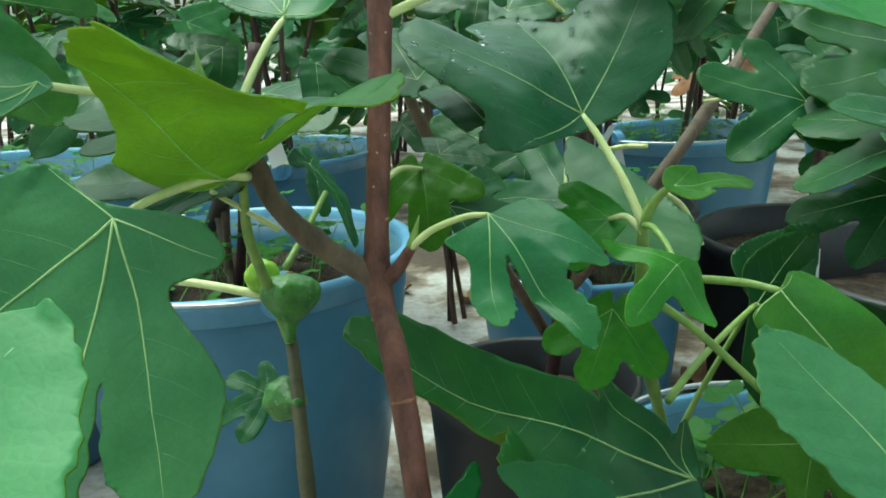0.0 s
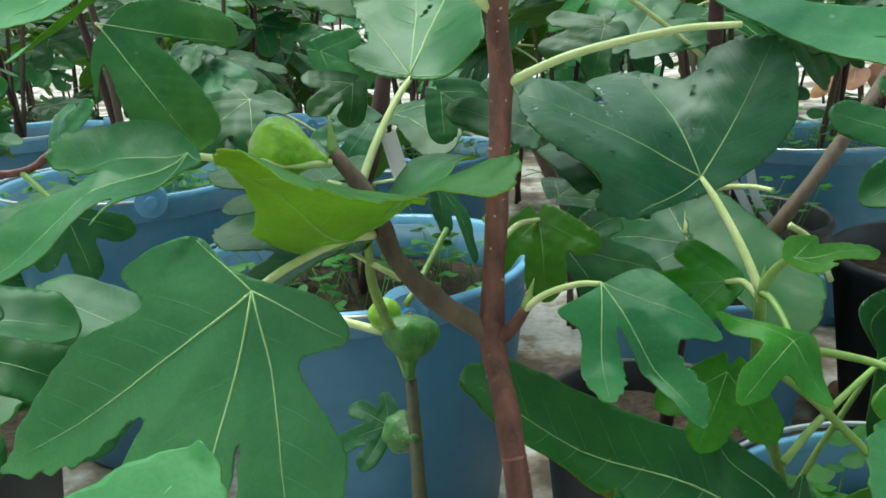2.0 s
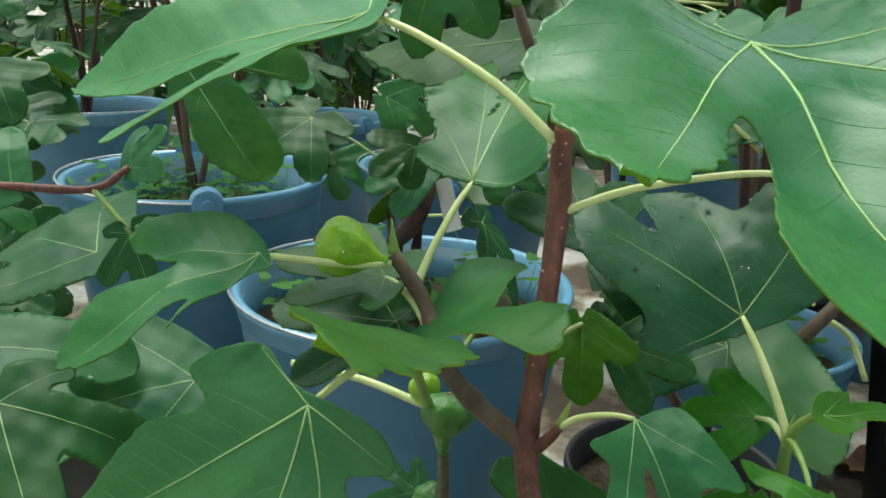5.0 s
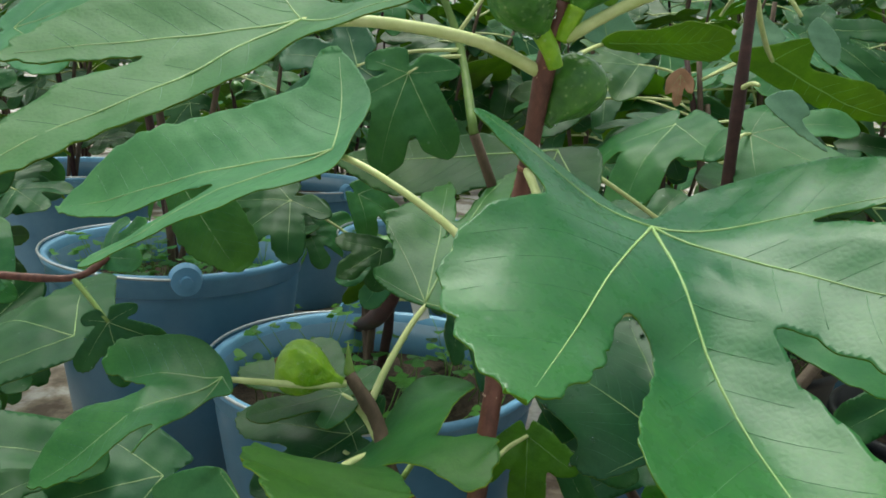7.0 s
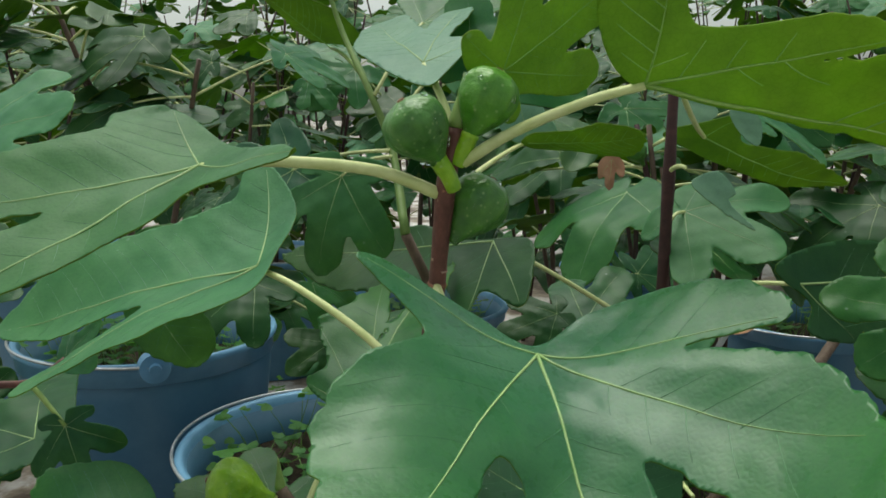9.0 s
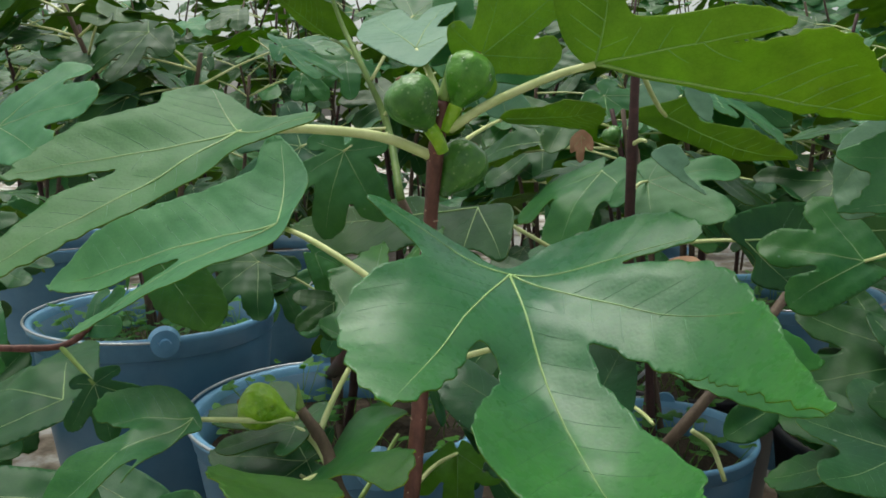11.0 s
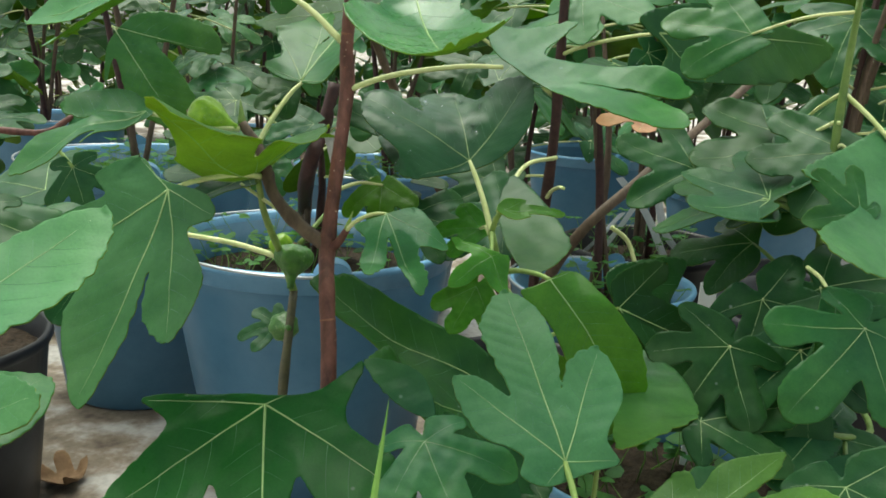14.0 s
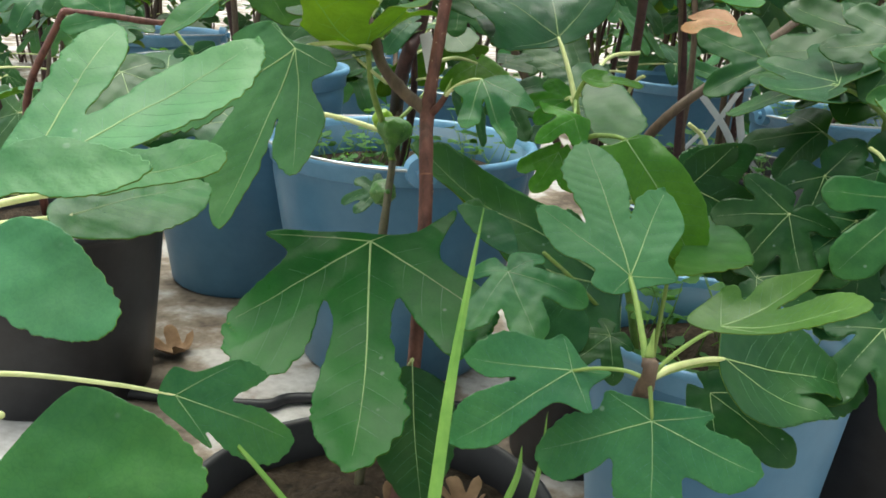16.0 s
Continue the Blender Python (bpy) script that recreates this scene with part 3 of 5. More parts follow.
def bucket(x, y, r, h, turn, label, wire_tilt=2):
    """A blue pail with a rolled rim, two ears and a wire handle, filled with soil."""
    ob = thing("bucket", (x, y, 0), label, "bucket", "blue buckets")
    rb = r * 0.74
    outer = [(rb * 0.96, 0.0), (rb, 0.006), (rb + (r - rb) * 0.45, h * 0.45), (rb + (r - rb) * 0.86, h * 0.86), (r * 0.965, h * 0.955)]
    inner = [(r * 0.945, h * 0.965), (rb + (r - rb) * 0.8, h * 0.82), (rb + (r - rb) * 0.7, h * 0.72)]
    v, f = lathe(outer + inner, 72)
    mesh_object("body", v, f, [BUCKET], ob)
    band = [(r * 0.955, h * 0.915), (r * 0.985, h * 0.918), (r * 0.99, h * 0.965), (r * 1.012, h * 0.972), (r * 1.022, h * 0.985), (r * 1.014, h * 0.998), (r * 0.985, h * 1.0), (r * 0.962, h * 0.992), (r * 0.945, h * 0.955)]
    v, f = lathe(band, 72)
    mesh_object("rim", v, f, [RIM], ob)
    v, f = soil_data(r * 0.925, h * 0.83, x * 7 + y)
    mesh_object("soil", v, f, [SOIL], ob)
    for k in (0, 1):
        a = radians(turn) + math.pi * k
        ear = bmesh.new()
        bmesh.ops.create_cone(ear, cap_ends=True, segments=24, radius1=r * 0.12, radius2=r * 0.105, depth=r * 0.09)
        bmesh.ops.create_cone(ear, cap_ends=True, segments=16, radius1=r * 0.045, radius2=r * 0.04, depth=r * 0.05, matrix=Matrix.Translation((0, 0, r * 0.06)))
        me = bpy.data.meshes.new("ear")
        ear.to_mesh(me)
        ear.free()
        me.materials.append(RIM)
        e = new("ear", me)
        e.parent = ob
        e.matrix_local = Matrix.Translation((r * 1.01 * math.cos(a), r * 1.01 * math.sin(a), h * 0.985)) @ Matrix.Rotation(a, 4, "Z") @ Matrix.Rotation(radians(90), 4, "Y")
    pts = []
    a0, tilt = radians(turn), radians(wire_tilt)
    for k in range(13):
        s = math.pi * k / 12
        along, out = math.cos(s) * r * 1.05, math.sin(s) * r * 1.03
        px_, py_ = math.cos(a0), math.sin(a0)
        pts.append((px_ * along + py_ * out * math.cos(tilt), py_ * along - px_ * out * math.cos(tilt), h * 0.99 + out * math.sin(tilt)))
    v, f = tube_data(spline(pts, 3), (0.0022, 0.0022), 6)
    mesh_object("handle", v, f, [WIRE], ob, "thin grey wire handle")
    return ob


def grow_pot(x, y, r, h, label, seed, mat=None):
    """A black pot with a thick rolled lip and soil."""
    ob = thing("plant_pot", (x, y, 0), label, "plant pot", "black pots")
    rb = r * 0.8
    prof = [(rb * 0.97, 0), (rb, 0.006), (rb + (r - rb) * 0.5, h * 0.5), (r * 0.985, h * 0.93), (r * 1.01, h * 0.94), (r * 1.03, h * 0.965), (r * 1.025, h * 0.99), (r * 1.0, h), (r * 0.965, h * 0.985), (r * 0.93, h * 0.8)]
    v, f = lathe(prof, 64, 0.006, seed)
    mesh_object("body", v, f, [mat or BLACK], ob)
    v, f = soil_data(r * 0.95, h * 0.86, seed)
    mesh_object("soil", v, f, [SOIL], ob)
    return ob


# ---- setting ----
gv, gf = [], []
gn = 60
for i in range(gn + 1):
    for j in range(gn + 1):
        u, w = (i / gn * 2 - 1), (j / gn * 2 - 1)
        x, y = 1.0 + 60 * u * abs(u) ** 1.6, 1.0 + 60 * w * abs(w) ** 1.6
        gv.append((x, y, 0.006 * noise.noise((x * 2.2, y * 2.2, 0)) if math.hypot(x, y) < 8 else 0.0))
for i in range(gn):
    for j in range(gn):
        a = i * (gn + 1) + j
        gf.append((a, a + gn + 1, a + gn + 2, a + 1))
tagged(mesh_object("ground", gv, gf, [FLOOR]), "whitish concrete floor with brown dirt stains", "ground", "", "structure")

# ---- pots and buckets ----
bucket(-0.26, 0.97, 0.21, 0.36, -64, "blue plastic bucket with rolled rim, full of dark soil")
bucket(-0.66, 1.19, 0.2, 0.43, -58, "blue plastic bucket with wire handle on the floor")
bucket(0.17, 1.08, 0.14, 0.30, -100, "blue plastic bucket with round handle ear, soil inside")
bucket(0.22, 0.50, 0.13, 0.31, 200, "small blue plastic bucket under a fig shoot", 3)
bucket(0.50, 1.78, 0.19, 0.36, 30, "blue plastic bucket with weeds beside black pots")
bucket(-1.45, 2.05, 0.22, 0.40, 20, "blue plastic bucket in the rear row")
bucket(-0.90, 2.35, 0.21, 0.36, -30, "blue plastic bucket in the rear row")
bucket(-0.35, 1.75, 0.21, 0.36, -80, "blue plastic bucket behind another bucket")
bucket(1.05, 2.0, 0.2, 0.36, 60, "blue plastic bucket in the rear row")
bucket(0.15, 2.3, 0.2, 0.36, 110, "blue plastic bucket in the rear row")
grow_pot(-0.02, 0.19, 0.135, 0.25, "black plastic pot of the fruiting fig tree", 3)
grow_pot(-0.68, 0.66, 0.16, 0.27, "tall black plastic pot on the stained floor", 4)
grow_pot(0.25, 1.38, 0.155, 0.30, "black plastic grow pot with dry litter on top", 5)
grow_pot(0.43, 0.67, 0.15, 0.40, "black plastic grow pot below green shoots", 6)
grow_pot(0.50, 1.12, 0.16, 0.31, "black plastic grow pot in the second row", 7)
grow_pot(0.07, 0.74, 0.10, 0.28, "black plastic pot behind the front leaves", 8)
grow_pot(-0.36, -0.02, 0.12, 0.28, "black plastic pot of a low fig bush", 9)

# ---- the fruiting fig tree ----
tree = thing("fig_tree", (-0.005, 0.20, 0.215), "young fig tree with reddish brown trunk, lobed leaves and green figs", "fig tree", "fig trees")
TRUNK = [(-0.005, 0.20, 0.20), (-0.008, 0.25, 0.32), (-0.018, 0.297, 0.429), (-0.025, 0.315, 0.48), (-0.032, 0.337, 0.508), (-0.029, 0.348, 0.56), (-0.026, 0.360, 0.613), (-0.026, 0.359, 0.645), (-0.018, 0.350, 0.70), (-0.012, 0.340, 0.745), (-0.007, 0.339, 0.772)]
tube("trunk", TRUNK, (0.0053, 0.0036), BARK, tree, "red-brown bark with pale leaf scars", 14, 8, 0.035, 5, [(0.31, 0.16), (0.40, 0.3), (0.5, 0.12), (0.6, 0.2), (0.66, 0.18), (0.75, 0.12), (0.9, 0.22), (0.24, 0.1), (0.16, 0.12)])
KNOT, BUDTIP = (-0.084, 0.346, 0.551), (-0.105, 0.361, 0.596)
tube("branch", [(-0.032, 0.337, 0.508), (-0.055, 0.341, 0.522), (-0.074, 0.345, 0.541), (-0.086, 0.356, 0.565), (-0.102, 0.359, 0.587)], (0.0052, 0.0034), BARK_GREY, tree, "", 10, 6, 0.04, 6, [(0.3, 0.2), (0.62, 0.25), (0.85, 0.2)])
tube("branch", [(-0.030, 0.335, 0.506), (-0.023, 0.334, 0.513), (-0.017, 0.333, 0.522)], (0.0036, 0.0022), BARK, tree, "", 8, 4, 0.05, 7)
bud(tree, (-0.102, 0.359, 0.587), (-0.10, 0.1, 1.0), 0.017, SHOOT)
bud(tree, (-0.007, 0.339, 0.772), (0.15, 0.05, 1.0), 0.024, SHOOT)
bud(tree, (-0.017, 0.333, 0.522), (0.3, 0.0, 1.0), 0.014, SHOOT)
tube("stem", [(-0.045, 0.24, 0.21), (-0.062, 0.31, 0.31), (-0.076, 0.366, 0.39), (-0.089, 0.425, 0.446)], (0.0042, 0.0034), STEM_DARK, tree, "thin dark olive stem", 10, 6, 0.05, 8, [(0.4, 0.2), (0.7, 0.2)])
tube("petiole", [(-0.089, 0.425, 0.446), (-0.094, 0.415, 0.475), (-0.096, 0.385, 0.515), (-0.088, 0.352, 0.549)], (0.0034, 0.0022), SHOOT, tree, "", 8, 6)
# pale lenticels on the bark
rl = random.Random(11)
line = spline(TRUNK, 8)
for k in range(110):
    q = rl.uniform(0.22, 0.97) * (len(line) - 1)
    a = line[int(q)]
    ang = rl.uniform(0, 6.28)
    r = 0.0058 + (0.0039 - 0.0058) * q / (len(line) - 1)
    lent = bmesh.new()
    bmesh.ops.create_icosphere(lent, subdivisions=1, radius=rl.uniform(0.0004, 0.0008))
    me = bpy.data.meshes.new("lenticel")
    lent.to_mesh(me)
    lent.free()
    me.materials.append(LENTICEL)
    ob = new("lenticel", me)
    ob.parent = tree
    ob.location = (a[0] + math.cos(ang) * r * 0.98 + 0.005, a[1] + math.sin(ang) * r * 0.98 - 0.20, a[2] - 0.215)
lobed_leaf(tree, (0.035, 0.266, 0.693), (0.296, -0.841, -0.453), (0.135, -0.433, 0.891), [(1, -110, 67, 32), (0, -80, 43, 20), (0, -70, 72, 22), (0, -57, 96, 19), (1, -35, 118, 26), (0, -28, 93, 19), (0, -26, 57, 10), (0, -16, 63, -2), (0, -19, 115, 15), (1, -0, 160, 26), (0, 10, 147, 31), (0, 19, 60, 6), (0, 25, 98, 18), (0, 22, 130, 40), (0, 17, 163, 72), (1, 40, 110, 47), (0, 59, 81, 33), (0, 67, 47, 18), (1, 72, 79, 37), (0, 97, 62, 23), (0, 129, 33, -1), (0, -173, 5, 0), (0, -133, 26, 4)], "gloss", (-0.018, 0.348, 0.7), sag=-0.02, cells=120, ruffle=0.7)
lobed_leaf(tree, (0.077, 0.388, 0.633), (0.992, -0.020, -0.127), (0.103, -0.465, 0.879), [(0, -23, 33, -3), (0, -29, 82, 3), (1, -15, 131, -2), (0, -5, 122, -3), (0, -4, 54, -0), (1, 0, 128, 2), (0, 10, 109, 6), (0, 16, 71, 1), (0, 41, 34, 1), (1, 58, 77, 9), (0, 83, 49, 4), (1, 112, 52, 3), (0, 117, 17, 0)], "mid", (-0.026, 0.358, 0.613), sag=0.006, cells=80)
lobed_leaf(tree, (0.072, 0.330, 0.790), (0.929, 0.302, -0.213), (-0.020, 0.616, 0.788), [(0, 170, 6, 0), (0, 12, 12, 0), (0, 4, 45, 0), (0, 3, 93, 3), (1, -0, 176, 9), (0, -14, 142, 3), (0, -26, 118, 3), (0, -31, 67, 1), (1, -34, 95, 3), (0, -46, 77, 3), (0, -77, 33, 4), (1, -103, 52, 11), (0, -130, 56, 5), (0, -149, 28, 1)], "mid", (-0.004, 0.338, 0.757), thin=0.0022, lift=-0.0009, side_r=0.0022, vein_r=0.006, under=UNDER_YOUNG, cells=100)
lobed_leaf(tree, (-0.100, 0.283, 0.758), (-0.545, -0.666, -0.509), (-0.118, -0.540, 0.833), [(1, 97, 64, 22), (0, -148, 20, -2), (1, -111, 47, 6), (0, -88, 54, 10), (0, -73, 46, 13), (0, -48, 76, 19), (1, -27, 105, 24), (0, -23, 85, 17), (0, -19, 58, 9), (0, -14, 88, 14), (1, 0, 148, 20), (0, 5, 115, 12), (0, 16, 58, 5), (0, 34, 42, 6), (0, 60, 30, 8)], "bloom", (-0.013, 0.341, 0.742), thin=0.0024, sag=0.008, cells=100)
lobed_leaf(tree, (-0.126, 0.396, 0.696), (-0.970, 0.008, -0.244), (-0.226, -0.408, 0.884), [(1, -87, 79, 25), (0, -111, 45, 6), (0, -157, 13, 4), (0, 100, 47, 10), (0, 80, 71, 19), (1, 26, 143, -5), (0, 19, 65, 2), (0, 8, 131, -6), (1, -0, 174, -1), (0, -14, 136, 12), (0, -65, 62, 15), (0, -77, 79, 25)], "bloom", (-0.029, 0.358, 0.645), thin=0.002, sag=0.008, cells=96)
lobed_leaf(tree, (-0.073, 0.401, 0.616), (-0.104, 0.830, 0.549), (-0.288, -0.553, 0.782), [(0, 67, 21, 4), (1, 55, 38, 10), (0, 33, 39, 7), (1, 24, 73, 11), (0, 12, 83, 3), (1, -0, 111, -12), (0, -8, 63, -6), (0, -2, 51, -4), (0, -10, 79, -11), (1, -12, 155, -45), (0, -59, 46, 1), (1, -112, 45, 16), (0, -119, 23, 0)], "mid", (-0.091, 0.36, 0.572))
lobed_leaf(tree, (-0.150, 0.315, 0.596), (-0.728, -0.642, -0.241), (-0.014, -0.338, 0.941), [(1, 88, 16, 3), (0, 42, 12, -3), (0, 30, 28, -2), (1, 30, 58, 2), (0, 24, 40, 2), (0, 12, 66, -9), (1, -0, 91, -18), (0, -18, 69, -8), (0, -19, 35, 1), (0, -38, 50, -4), (1, -39, 60, 1), (0, -55, 59, 5), (0, -81, 32, 5), (0, -111, 11, 2)], "mid", (-0.103, 0.356, 0.583), sag=-0.002)
lobed_leaf(tree, (-0.090, 0.350, 0.552), (0.027, -0.983, 0.183), (-0.289, 0.168, 0.943), [(1, -0, 139, 34), (0, 7, 168, 25), (0, 9, 173, 15), (0, 14, 150, 8), (1, 24, 120, 4), (0, 23, 61, 3), (0, 35, 120, -4), (1, 48, 106, 10), (0, 48, 65, 10), (1, 120, 65, 17), (0, 140, 41, 25), (0, 175, 18, 1), (0, -19, 104, 41), (1, -25, 112, 40), (0, -17, 73, 13)], "mid", None, lift=-0.0009, side_r=0.0008, under=UNDER_YOUNG, cells=90)
lobed_leaf(tree, (-0.108, 0.262, 0.555), (-0.171, -0.417, -0.893), (-0.283, -0.847, 0.450), [(0, -121, 12, 0), (1, -118, 35, 1), (0, -89, 56, 5), (0, -74, 45, 5), (0, -66, 80, 6), (1, -47, 118, 12), (0, -38, 92, 7), (0, -33, 60, 3), (0, -22, 98, 8), (1, 0, 137, 10), (0, 7, 99, 6), (0, 11, 50, 2), (0, 14, 80, 3), (1, 28, 98, 7), (0, 49, 74, 6), (0, 49, 33, -2), (1, 77, 47, 3), (0, 91, 35, 4)], "bloom", (-0.084, 0.347, 0.552), cells=96)
lobed_leaf(tree, (0.014, 0.316, 0.539), (0.485, -0.646, -0.590), (0.096, -0.631, 0.770), [(0, -75, 12, 2), (1, -78, 23, 1), (0, -50, 24, -1), (0, -40, 42, 0), (1, -29, 55, 8), (0, -19, 44, 1), (0, -14, 21, 1), (0, -6, 40, -7), (1, -0, 68, -0), (0, 8, 60, 4), (0, 14, 39, 4), (1, 33, 50, 1), (0, 47, 34, 4), (1, 87, 18, -1)], "mid", (-0.018, 0.333, 0.521), thin=0.0013)
lobed_leaf(tree, (-0.048, 0.262, 0.422), (0.270, -0.773, -0.573), (0.054, -0.583, 0.811), [(0, -113, 28, -0), (1, -100, 80, -0), (0, -83, 61, -0), (0, -64, 95, 2), (1, -56, 117, 5), (0, -39, 135, 13), (0, -27, 131, 14), (0, -22, 105, 10), (0, -29, 61, 3), (0, -16, 78, 6), (0, -12, 138, 17), (0, -8, 165, 24), (1, 0, 188, 30), (0, 11, 156, 18), (0, 12, 123, 11), (0, 12, 82, 5), (0, 22, 57, 2), (0, 25, 87, 4), (0, 30, 124, 7), (1, 50, 116, 1), (0, 59, 94, 0), (0, 72, 53, -1), (1, 111, 68, 0), (0, 100, 31, 0)], "deep", (-0.066, 0.335, 0.345), cells=100)
leaf(tree, (-0.104, 0.372, 0.548), (-0.93, 0.1, -0.03), (0.05, -0.42, 0.9), [(0, 0.07, 0.0), (-48, 0.055, 0.006), (52, 0.06, 0.0), (-120, 0.025, 0.01), (125, 0.03, 0.008)], "old", None, cells=60)
leaf(tree, (-0.108, 0.366, 0.573), (-0.97, 0.15, 0.02), (0.02, -0.25, 0.97), [(0, 0.062, 0.002), (42, 0.05, 0.0), (-46, 0.055, 0.003), (100, 0.03, 0.0), (-104, 0.03, 0.0)], "mid", (-0.084, 0.352, 0.556), cells=60)
leaf(tree, (0.010, 0.362, 0.797), (0.75, 0.25, 0.60), (-0.30, 0.70, 0.62), [(0, 0.085, 0.004), (44, 0.06, 0.004), (-44, 0.056, 0.006), (104, 0.03, 0.0), (-104, 0.03, 0.0)], "mid", (-0.005, 0.340, 0.770), cells=60, lift=-0.0008, under=UNDER_YOUNG)
fig(tree, (-0.012, 0.333, 0.755), (-0.42, -0.25, 0.75), 0.034, 0.028, 1, None, 0.1)
fig(tree, (-0.002, 0.337, 0.766), (0.36, 0.2, 0.85), 0.034, 0.0265, 2, FIG_FRESH, 0.1)
tube("fig_neck", [(-0.0075, 0.337, 0.745), (-0.010, 0.3345, 0.752), (-0.0145, 0.3315, 0.7595)], (0.0034, 0.0042), FIG_LIGHT, tree, sides=10)
tube("fig_neck", [(-0.0065, 0.338, 0.756), (-0.004, 0.3375, 0.761), (-0.0005, 0.338, 0.7695)], (0.0032, 0.0042), FIG_LIGHT, tree, sides=10)
fig(tree, (-0.010, 0.346, 0.720), (0.45, 0.35, 0.75), 0.035, 0.028, 3, None, 0.1)
fig(tree, (-0.104, 0.355, 0.584), (-0.95, -0.2, 0.30), 0.035, 0.0280, 4, FIG_LIGHT, 0.14)
fig(tree, (-0.087, 0.412, 0.452), (0.05, 0.2, 1.0), 0.036, 0.031, 5)
fig(tree, (-0.092, 0.425, 0.470), (-0.75, 0.7, 0.7), 0.028, 0.019, 6, FIG_LIGHT)
fig(tree, (-0.082, 0.395, 0.425), (-0.45, 0.75, -0.25), 0.032, 0.024, 7)

# ---- the shoot beside it ----
shoot = thing("fig_tree", (0.11, 0.40, 0.27), "leafy fig shoot with dark wet leaves and fresh tips", "fig tree", "fig trees")
NODE = (0.080, 0.342, 0.525)
tube("stem", [(0.15, 0.50, 0.25), (0.125, 0.47, 0.36), (0.092, 0.39, 0.455), NODE], (0.0040, 0.0026), SHOOT, shoot, "", 9, 6, 0.03, 12, [(0.5, 0.2), (0.8, 0.2)])
bud(shoot, NODE, (0.1, 0.0, 1.0), 0.012, SHOOT)
lobed_leaf(shoot, (0.059, 0.370, 0.569), (-0.283, 0.676, 0.680), (0.010, -0.707, 0.707), [(0, 136, 14, 1), (1, 116, 42, 13), (0, 101, 52, 14), (0, 92, 46, 21), (0, 67, 72, 26), (1, 48, 88, 15), (0, 36, 85, 6), (0, 30, 55, 3), (0, 17, 86, -20), (1, 0, 77, -16), (0, -15, 59, -5), (0, -26, 73, 0), (1, -47, 71, 19), (0, -78, 45, 16), (0, -95, 29, 6)], "wet", NODE)
lobed_leaf(shoot, (0.123, 0.301, 0.508), (0.613, -0.064, -0.787), (0.509, -0.730, 0.456), [(0, -103, 10, -3), (1, -103, 25, 3), (0, -45, 24, -4), (0, -17, 66, -10), (1, 0, 104, -8), (0, 17, 76, 4), (0, 35, 34, 8), (1, 75, 22, -7)], "young", (0.086, 0.35, 0.495), side_r=0.0007)
leaf(shoot, (0.126, 0.407, 0.365), (-0.825, -0.218, 0.521), (0.563, -0.245, 0.789), [(-68, 0.029, 0.017), (-27, 0.079, 0.012), (0, 0.216, -0), (28, 0.186, 0.038)], "old", (0.13, 0.43, 0.3), cells=60)
leaf(shoot, (0.142, 0.307, 0.44), (-0.158, -0.265, -0.951), (-0.016, -0.962, 0.271), [(-82, 0.043, 0.001), (0, 0.033, -0), (51, 0.04, -0.001)], "young", (0.086, 0.348, 0.49), cells=60)
leaf(shoot, (0.172, 0.454, 0.447), (0.931, 0.074, -0.357), (0.222, -0.893, 0.392), [(-29, 0.112, -0.01), (0, 0.122, 0), (67, 0.052, 0.009)], "old", (0.1, 0.37, 0.43), stalk=SHOOT, cells=60)
leaf(shoot, (0.089, 0.329, 0.544), (0.879, 0.469, -0.092), (0.323, -0.441, 0.837), [(-21, 0.018, 0.002), (0, 0.044, -0), (29, 0.02, 0.001)], "young", NODE, cells=60)
lobed_leaf(shoot, (0.085, 0.307, 0.518), (-0.641, -0.661, -0.391), (0.249, -0.660, 0.709), [(1, -74, 29, -6), (0, -59, 22, -7), (0, -37, 13, 1), (0, -14, 27, -1), (1, -0, 35, -3), (0, 12, 27, -3), (0, 24, 15, 0), (0, 48, 20, -3), (1, 70, 27, -3), (0, 94, 16, -6), (1, 160, 13, -5), (0, 161, 6, 1)], "young", NODE, side_r=0.0007, thin=0.0013)

# ---- the low bush in front ----
bush = thing("fig_tree", (0.17, 0.42, 0.26), "low fig bush with fresh green lobed leaves in a bucket", "fig tree", "fig trees")
TIP = (0.158, 0.130, 0.412)
tube("stem", [(0.18, 0.44, 0.25), (0.15, 0.30, 0.29), (0.148, 0.19, 0.345), TIP, (0.157, 0.129, 0.425)], (0.006, 0.0034), BARK_GREY, bush, "", 10, 6, 0.04, 14, [(0.4, 0.2), (0.7, 0.25), (0.9, 0.3)])
bud(bush, (0.157, 0.129, 0.425), (0.05, 0.1, 1.0), 0.016, SHOOT)
lobed_leaf(bush, (0.141, 0.171, 0.454), (-0.345, 0.625, 0.700), (0.259, -0.654, 0.711), [(1, 128, 16, -1), (0, 98, 24, 0), (0, 74, 21, 0), (0, 61, 44, -5), (1, 38, 69, -13), (0, 30, 60, -9), (0, 24, 42, -6), (0, 14, 84, -19), (1, -0, 107, -25), (0, -9, 93, -18), (0, -13, 61, -5), (0, -14, 38, -3), (0, -19, 55, -4), (1, -33, 70, -8), (0, -53, 52, -4), (0, -72, 25, 1), (1, -98, 28, -2), (0, -118, 14, -1)], "bloom", TIP, stalk=SHOOT, puff=0.003)
